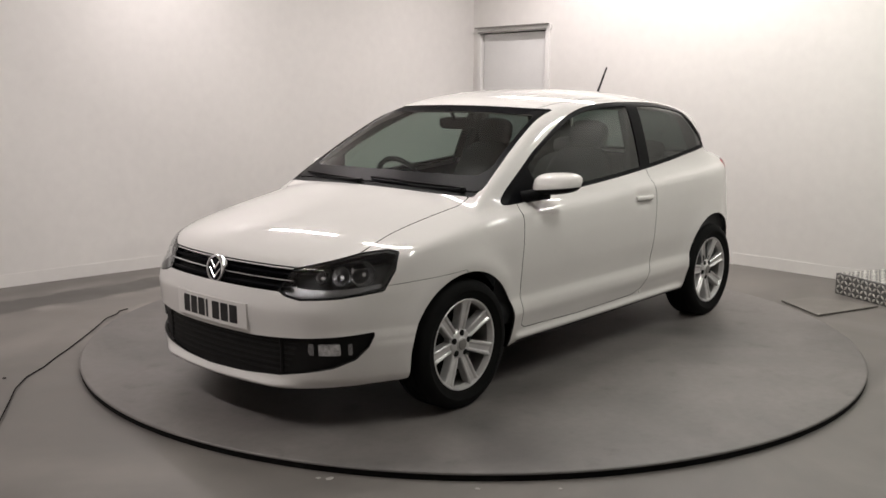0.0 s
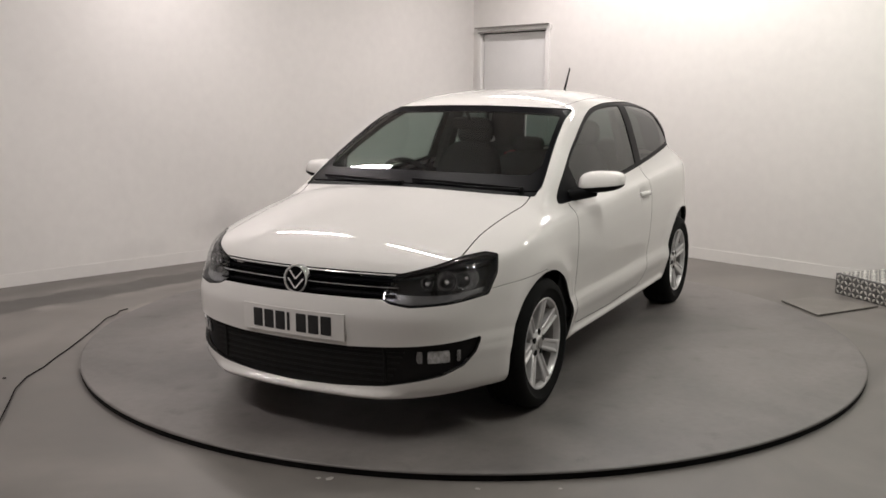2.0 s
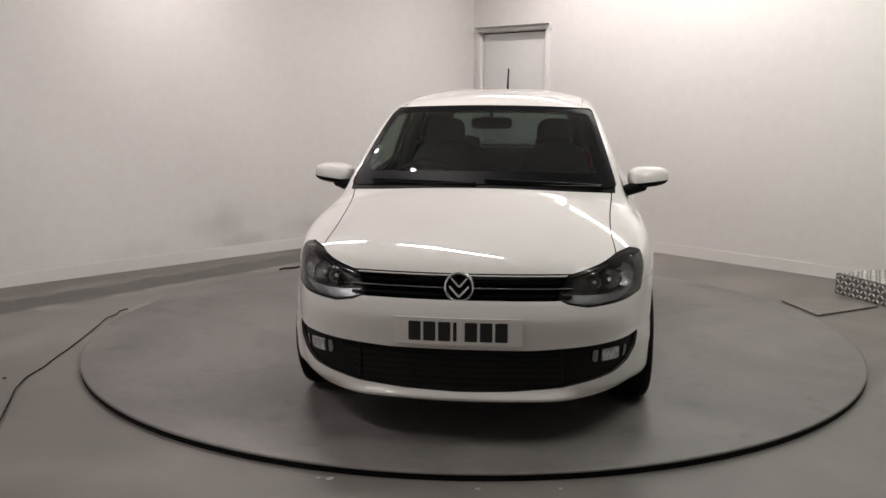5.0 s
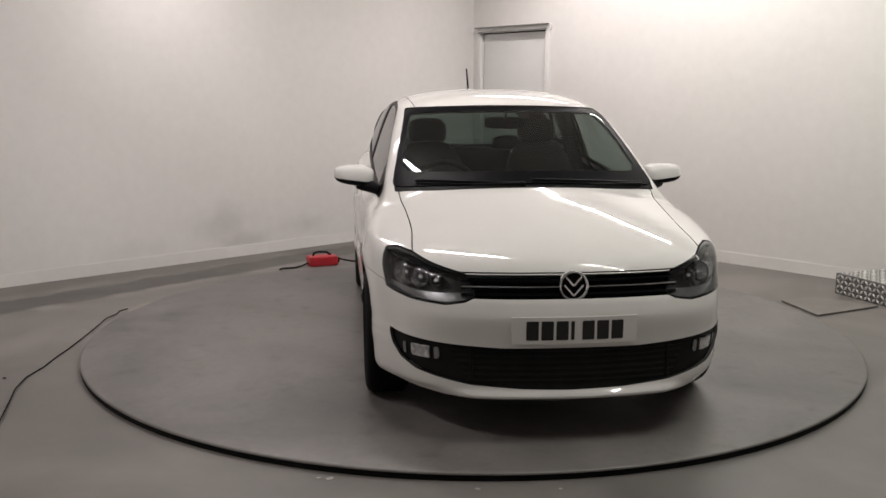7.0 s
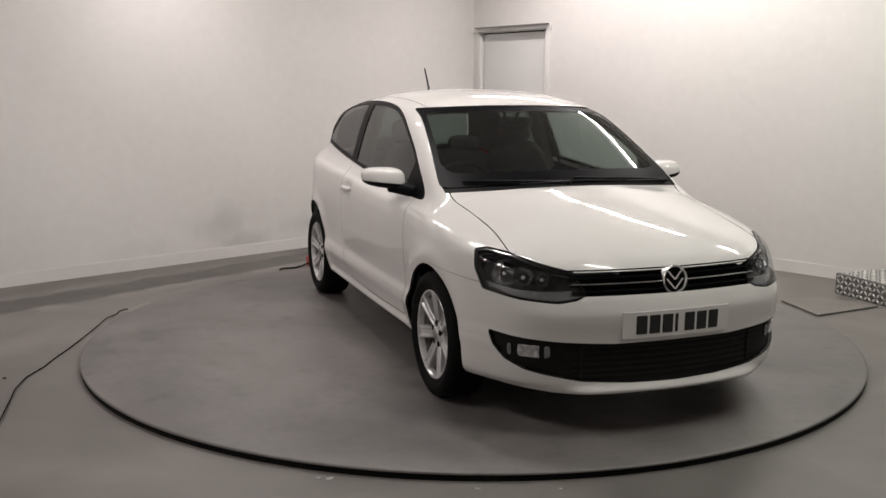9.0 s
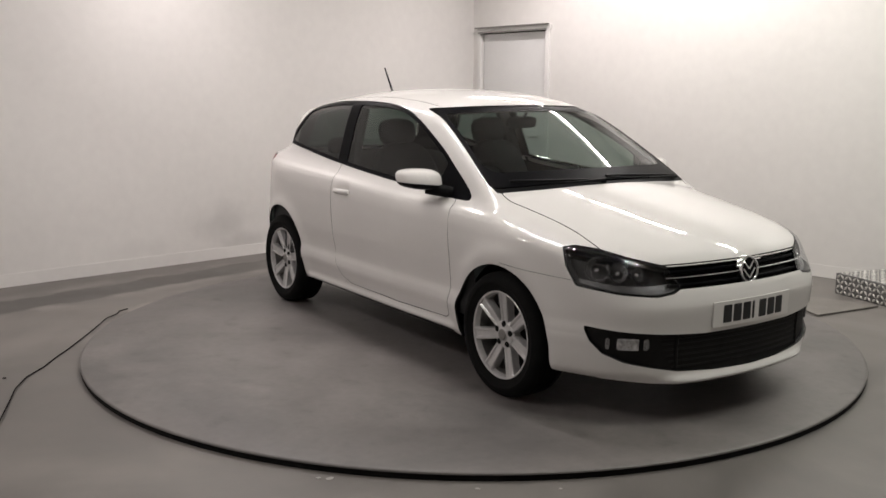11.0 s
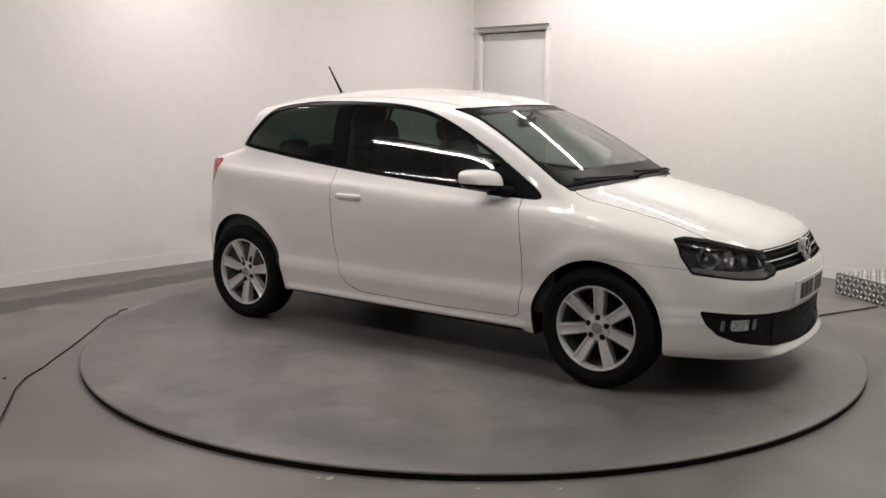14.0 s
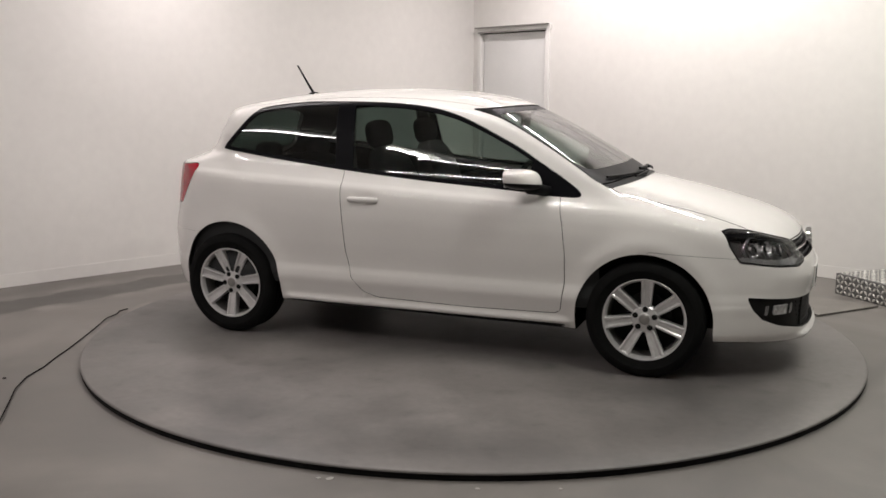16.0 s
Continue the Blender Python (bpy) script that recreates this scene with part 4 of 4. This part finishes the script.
            part("lamp_bulb", blob(0.011, 0.011, 0.011, 2, m @ pose(0, 0.010, 0), 14, 8), CHROME, HEADLIGHTS[s])
        # mirror
        housing_pose = pose(0.600, s * 0.858, 0.985)

        def shape(v, s=s):
            out = (v.y * s + 0.105) / 0.21
            v = Vector((v.x * (1 - 0.25 * out) - 0.03 * out - 0.02 * (v.z / 0.06), v.y, v.z * (1.0 - 0.20 * out) + 0.012 * out))
            return v
        full = lambda k=1.0: blob(0.098 * k, 0.108 * k, 0.058 * k, 3.0, housing_pose, 32, 18, shape)
        cap = cut_plane(full(), Vector((0.6, s * 0.858, 0.968)), Vector((0, s * 0.10, -1)))
        cap = cut_plane(cap, Vector((0.522, 0, 0)), Vector((-1, 0, 0)))
        mirror = new("door_mirror")
        mirror.parent = CAR
        part("mirror_cap", cap, PAINT, mirror)
        low = cut_plane(full(1.02), Vector((0.6, s * 0.858, 0.967)), Vector((0, s * -0.10, 1)))
        low = cut_plane(low, Vector((0.524, 0, 0)), Vector((-1, 0, 0)))
        part("mirror_base", low, BLACK, mirror, "black mirror underside")
        part("mirror_glass", slab(round_rect(0.160, 0.080, 0.03), 0.004, pose(0.5205, s * 0.853, 0.990, 0, 0, -90)), MIRROR, mirror, "mirror glass")
        a = side_at(0.70, 0.925, s, -0.01)
        part("mirror_foot", tube([a, Vector((0.66, s * 0.79, 0.938)), Vector((0.62, s * 0.83, 0.944))], [0.030, 0.032, 0.030], 14), BLACK, mirror)
        # door handle and lock
        h = side_at(-0.335, 0.842, s)
        zs = [side_at(x, 0.842, s) for x in (-0.425, -0.405, -0.335, -0.265, -0.245)]
        pts = [Vector((p.x, p.y + s * o, p.z)) for p, o in zip(zs, (0.001, 0.012, 0.024, 0.012, 0.001))]
        hb = tube(pts, [0.012, 0.016, 0.016, 0.016, 0.012], 12)
        part("door_handle", hb, PAINT, DOORS[s], "white pull handle")
        # round cap over the sill
        part("jacking_cap", lathe([(0.0, -0.003), (0.012, -0.003), (0.013, 0.002)], 18, m=facing(side_at(-0.335, 0.300, s), (0, s, 0))), PAINT, DOORS[s])
    # wipers
    for y0, y1 in ((0.60, 0.02), (-0.02, -0.56)):
        blade = [top_at(1.075 - 0.24 * y * y - 0.03 * (y0 - y) / 0.6, y, 0.006) for y in np.linspace(y0, y1, 9)]
        wiper = part("wiper", tube(blade, 0.007, 6), BLACK, CAR, "black wiper blade")
        arm = [top_at(1.095 - 0.24 * y * y, y, 0.014) for y in np.linspace(y0 - 0.01, (y0 + y1) / 2, 6)]
        part("wiper_arm", tube(arm, [0.010, 0.008, 0.007, 0.006, 0.005, 0.005], 6), BLACK, wiper)
        part("wiper_pivot", lathe([(0.0, -0.012), (0.010, -0.010), (0.014, 0.0), (0.014, 0.012)], 14, m=facing(top_at(1.085 - 0.24 * y0 * y0, y0 - 0.01, 0.008), (0, 0, 1), (1, 0, 0))), BLACK, wiper)
    # aerial
    foot, tip = top_at(-1.085, 0), Vector((-1.205, 0, 1.605))
    aerial = part("aerial", tube([foot + Vector((0, 0, 0.006)), foot.lerp(tip, 0.25), foot.lerp(tip, 0.6), tip], [0.0095, 0.0075, 0.0062, 0.0050], 8), BLACK, CAR, "short black roof aerial")
    part("aerial_foot", blob(0.042, 0.020, 0.020, 2.2, Matrix.Translation(foot), 16, 8), BLACK, aerial)


def build_cabin():
    dash = part("dashboard", blob(0.26, 0.68, 0.13, 4, pose(0.80, 0, 0.805), 40, 16, lambda v: Vector((v.x - 0.05 * (v.y / 0.68) ** 2, v.y, v.z + 0.06 * max(v.x, 0)))), CABIN, CAR, "dark dashboard")
    part("instrument_hood", blob(0.13, 0.17, 0.055, 3, pose(0.62, -0.36, 0.925), 24, 12), CABIN, dash)
    ring = [Vector((0.43 + 0.185 * 0.42 * math.cos(a) * 1, -0.36 + 0.185 * math.sin(a), 0.885 + 0.185 * 0.9 * math.cos(a))) for a in np.linspace(0, 2 * math.pi, 40, endpoint=False)]
    wheel = part("steering_wheel", tube(ring, 0.016, 10, closed=True), BLACK, CAR, "black steering wheel")
    part("steering_hub", blob(0.035, 0.075, 0.06, 3, pose(0.44, -0.36, 0.88, 0, -25, 0), 18, 10), BLACK, wheel)
    for a in (0, 125, 235):
        t = radians(a + 180)
        part("steering_spoke", tube([(0.44, -0.36, 0.88), (0.43 + 0.075 * math.cos(t), -0.36 + 0.18 * math.sin(t), 0.885 + 0.165 * math.cos(t))], 0.014, 6), BLACK, wheel)
    for y in (0.36, -0.36):
        seat = new("front_seat")
        seat.parent = CAR
        part("cushion", blob(0.27, 0.25, 0.10, 4, pose(-0.02, y, 0.47, 0, -8, 0)), CLOTH, seat)
        part("backrest", blob(0.085, 0.245, 0.33, 3.4, pose(-0.33, y, 0.80, 0, -17, 0), 32, 18, lambda v: Vector((v.x + 0.03 * (v.y / 0.25) ** 2, v.y * (1 - 0.18 * max(v.z, 0) / 0.33), v.z))), CLOTH, seat)
        part("headrest", blob(0.055, 0.125, 0.085, 3, pose(-0.445, y, 1.185, 0, -12, 0)), CLOTH, seat)
        for dy in (-0.05, 0.05):
            part("headrest_post", tube([(-0.40, y + dy, 1.06), (-0.44, y + dy, 1.17)], 0.006, 6), STEEL, seat)
    bench = new("rear_bench")
    bench.parent = CAR
    part("bench_cushion", blob(0.26, 0.60, 0.10, 4, pose(-0.88, 0, 0.50)), CLOTH, bench)
    part("bench_back", blob(0.08, 0.58, 0.28, 4, pose(-1.17, 0, 0.76, 0, -18, 0)), CLOTH, bench)
    for y in (-0.32, 0.32):
        part("rear_headrest", blob(0.05, 0.12, 0.06, 3, pose(-1.24, y, 1.06)), CLOTH, bench)
    part("parcel_shelf", box(0.36, 1.0, 0.02, pose(-1.42, 0, 0.99), 0.006), CABIN, CAR)
    part("cabin_floor", box(2.3, 1.3, 0.04, pose(-0.25, 0, 0.33), 0.01), CABIN, CAR)
    part("interior_mirror", blob(0.018, 0.115, 0.034, 4, pose(0.36, 0.0, 1.262, 0, 10, 6)), BLACK, CAR, "black interior mirror")
    part("mirror_stem", tube([(0.37, 0, 1.28), (0.42, 0, 1.335)], 0.01, 6), BLACK, CAR)
    for s in (1, -1):
        part("sun_visor", blob(0.075, 0.17, 0.012, 4, pose(0.24, s * 0.33, 1.352, 0, 14, 0)), HEADLINE, CAR)
        part("door_card", box(0.9, 0.03, 0.5, pose(0.15, s * 0.715, 0.65), 0.01), CABIN, DOORS[s])
        part("pillar_trim", tube([(-0.50, s * 0.655, 0.92), (-0.53, s * 0.615, 1.12), (-0.55, s * 0.545, 1.33)], [0.055, 0.050, 0.045], 10), CABIN, CAR, "dark centre pillar trim")
        # belt hanging from the pillar
        part("seat_belt", tube([(-0.50, s * 0.60, 1.16), (-0.46, s * 0.66, 0.7), (-0.42, s * 0.67, 0.45)], 0.014, 4), BLACK, CAR)


build_front()
build_cabin()


# ---- round the turntable ----
def build_clutter():
    z = FLOOR_Z
    # cable over the floor beside the platform
    way = [(-1.86, -2.35), (-1.98, -2.02), (-2.07, -1.78), (-2.18, -1.45), (-2.25, -1.25), (-2.29, -1.05), (-2.285, -0.86), (-2.30, -0.70), (-2.305, -0.50), (-2.318, -0.28), (-2.33, -0.10), (-2.345, 0.05), (-2.365, 0.20), (-2.345, 0.33), (-2.365, 0.42), (-2.335, 0.50)]
    cable = mesh_ob("cable", tube([(x, y, z + 0.007 + 0.004 * math.sin(7 * i)) for i, (x, y) in enumerate(way)], 0.0036, 8), RUBBER)
    tagged(cable, "thin black cable lying loose on the concrete floor", "cable")
    # red battery pack with its leads
    pack = tagged(new("battery_pack"), "red plastic jump starter pack with black leads on the floor", "battery pack")
    pack.matrix_world = pose(-1.27, 2.20, z, 0, 0, 26)
    part("case", box(0.25, 0.14, 0.085, pose(0, 0, 0.0425), 0.018, 3), REDPLASTIC, pack)
    part("handle", tube([(-0.08, 0, 0.083), (-0.075, 0, 0.108), (-0.03, 0, 0.118), (0.04, 0, 0.112), (0.08, 0, 0.083)], 0.009, 8), BLACK, pack, "black carry handle")
    part("end_cap", box(0.03, 0.10, 0.05, pose(0.128, 0, 0.045), 0.01), BLACK, pack)
    part("lead", tube([(-0.12, 0.0, 0.03), (-0.19, -0.03, 0.012), (-0.26, -0.07, 0.008), (-0.36, -0.06, 0.008), (-0.40, -0.10, 0.008)], 0.007, 8), RUBBER, pack, "black lead")
    part("lead", tube([(0.14, 0.0, 0.05), (0.20, 0.03, 0.03), (0.28, 0.02, 0.010), (0.40, 0.05, 0.008), (0.46, 0.05, 0.008)], 0.007, 8), RUBBER, pack, "black lead")
    part("clamp", box(0.05, 0.025, 0.03, pose(0.48, 0.05, 0.015), 0.006), BLACK, pack)
    # chequer-plate step box
    step = tagged(new("step_box"), "silver chequer-plate metal step box on the floor", "step")
    step.matrix_world = pose(2.73, 1.24, z, 0, 0, STEP_TURN)
    w, d, h = 1.3, 0.75, 0.155
    part("step_body", box(w, d, h, pose(w / 2, d / 2, h / 2), 0.006), TREAD, step)

    def studs(name, m, nx, ny, pitch):
        bm = bmesh.new()
        for i in range(nx):
            for j in range(ny):
                r = m @ pose((i + 0.5) * pitch, (j + 0.5) * pitch, 0.0005, 0, 0, 45 if (i + j) % 2 else -45)
                vs = [bm.verts.new(r @ Vector(c)) for c in ((-0.024, 0, 0), (0, -0.010, 0), (0.024, 0, 0), (0, 0.010, 0), (0, 0, 0.006))]
                for k in range(4):
                    bm.faces.new((vs[k], vs[(k + 1) % 4], vs[4]))
        part(name, bm, STUD, step, "raised chequer studs", smooth=False)["kind"] = "stuff"
    studs("top_studs", pose(0.01, 0.01, h), 30, 17, 0.0425)
    studs("front_studs", pose(0.01, 0, 0.0, 90, 0, 0), 30, 4, 0.038)
    studs("end_studs", pose(0, d - 0.005, 0.0, 90, 0, -90), 20, 4, 0.036)
    # flat board lying between the platform and the step, with an added dark strip for its edge's shade
    board = tagged(new("floor_board"), "flat worn grey board lying on the concrete floor", "board")
    board.matrix_world = pose(2.324, 0.475, z, 0, 0, 29)
    part("board_panel", slab([(0.0, 0.0), (0.60, 0.0), (0.44, 0.41), (0.13, 0.43)], 0.008, pose(0, 0, 0.0135, -90, 0, 0)), BOARD, board, smooth=False)
    part("board_edge_shade", box(0.54, 0.03, 0.0055, pose(0.29, 0.024, 0.0028), 0.001), UNDER, board, "dark strip added for the shade under the board's edge")


def build_flecks():
    rng = random.Random(4)
    for x, y, r, mat, what in ((-0.529, -2.255, 0.016, CHIP, "small pale paint chip lying on the floor"), (-0.575, -2.25, 0.010, CHIP, "small pale paint chip lying on the floor"),
                               (0.036, -2.327, 0.010, CHIP, "small pale paint chip lying on the floor"), (0.347, -2.315, 0.008, CHIP, "small pale paint chip lying on the floor"),
                               (-2.40, -1.061, 0.012, RUBBER, "small dark rubber scrap lying on the floor")):
        bm = slab([(r * rng.uniform(0.6, 1.2) * math.cos(a), r * rng.uniform(0.6, 1.2) * math.sin(a)) for a in np.linspace(0, 2 * math.pi, 9, endpoint=False)], 0.0025, pose(0, 0, 0, 90, 0, 0))
        ob = mesh_ob("floor_scrap", bm, mat, smooth=False)
        ob.matrix_world = pose(x, y, FLOOR_Z)
        tagged(ob, what, "debris", "scraps on the floor")


build_flecks()
STEP_TURN = -68
build_clutter()


def motions():
    rows_table = [(t, pose(0, 0, 0, 0, 0, a)) for t, a in TURN]
    walk(TABLE, rows_table)
    walk(CAR, [(t, m @ pose(CAR_OFF[0], CAR_OFF[1], 0)) for t, m in rows_table])


motions()
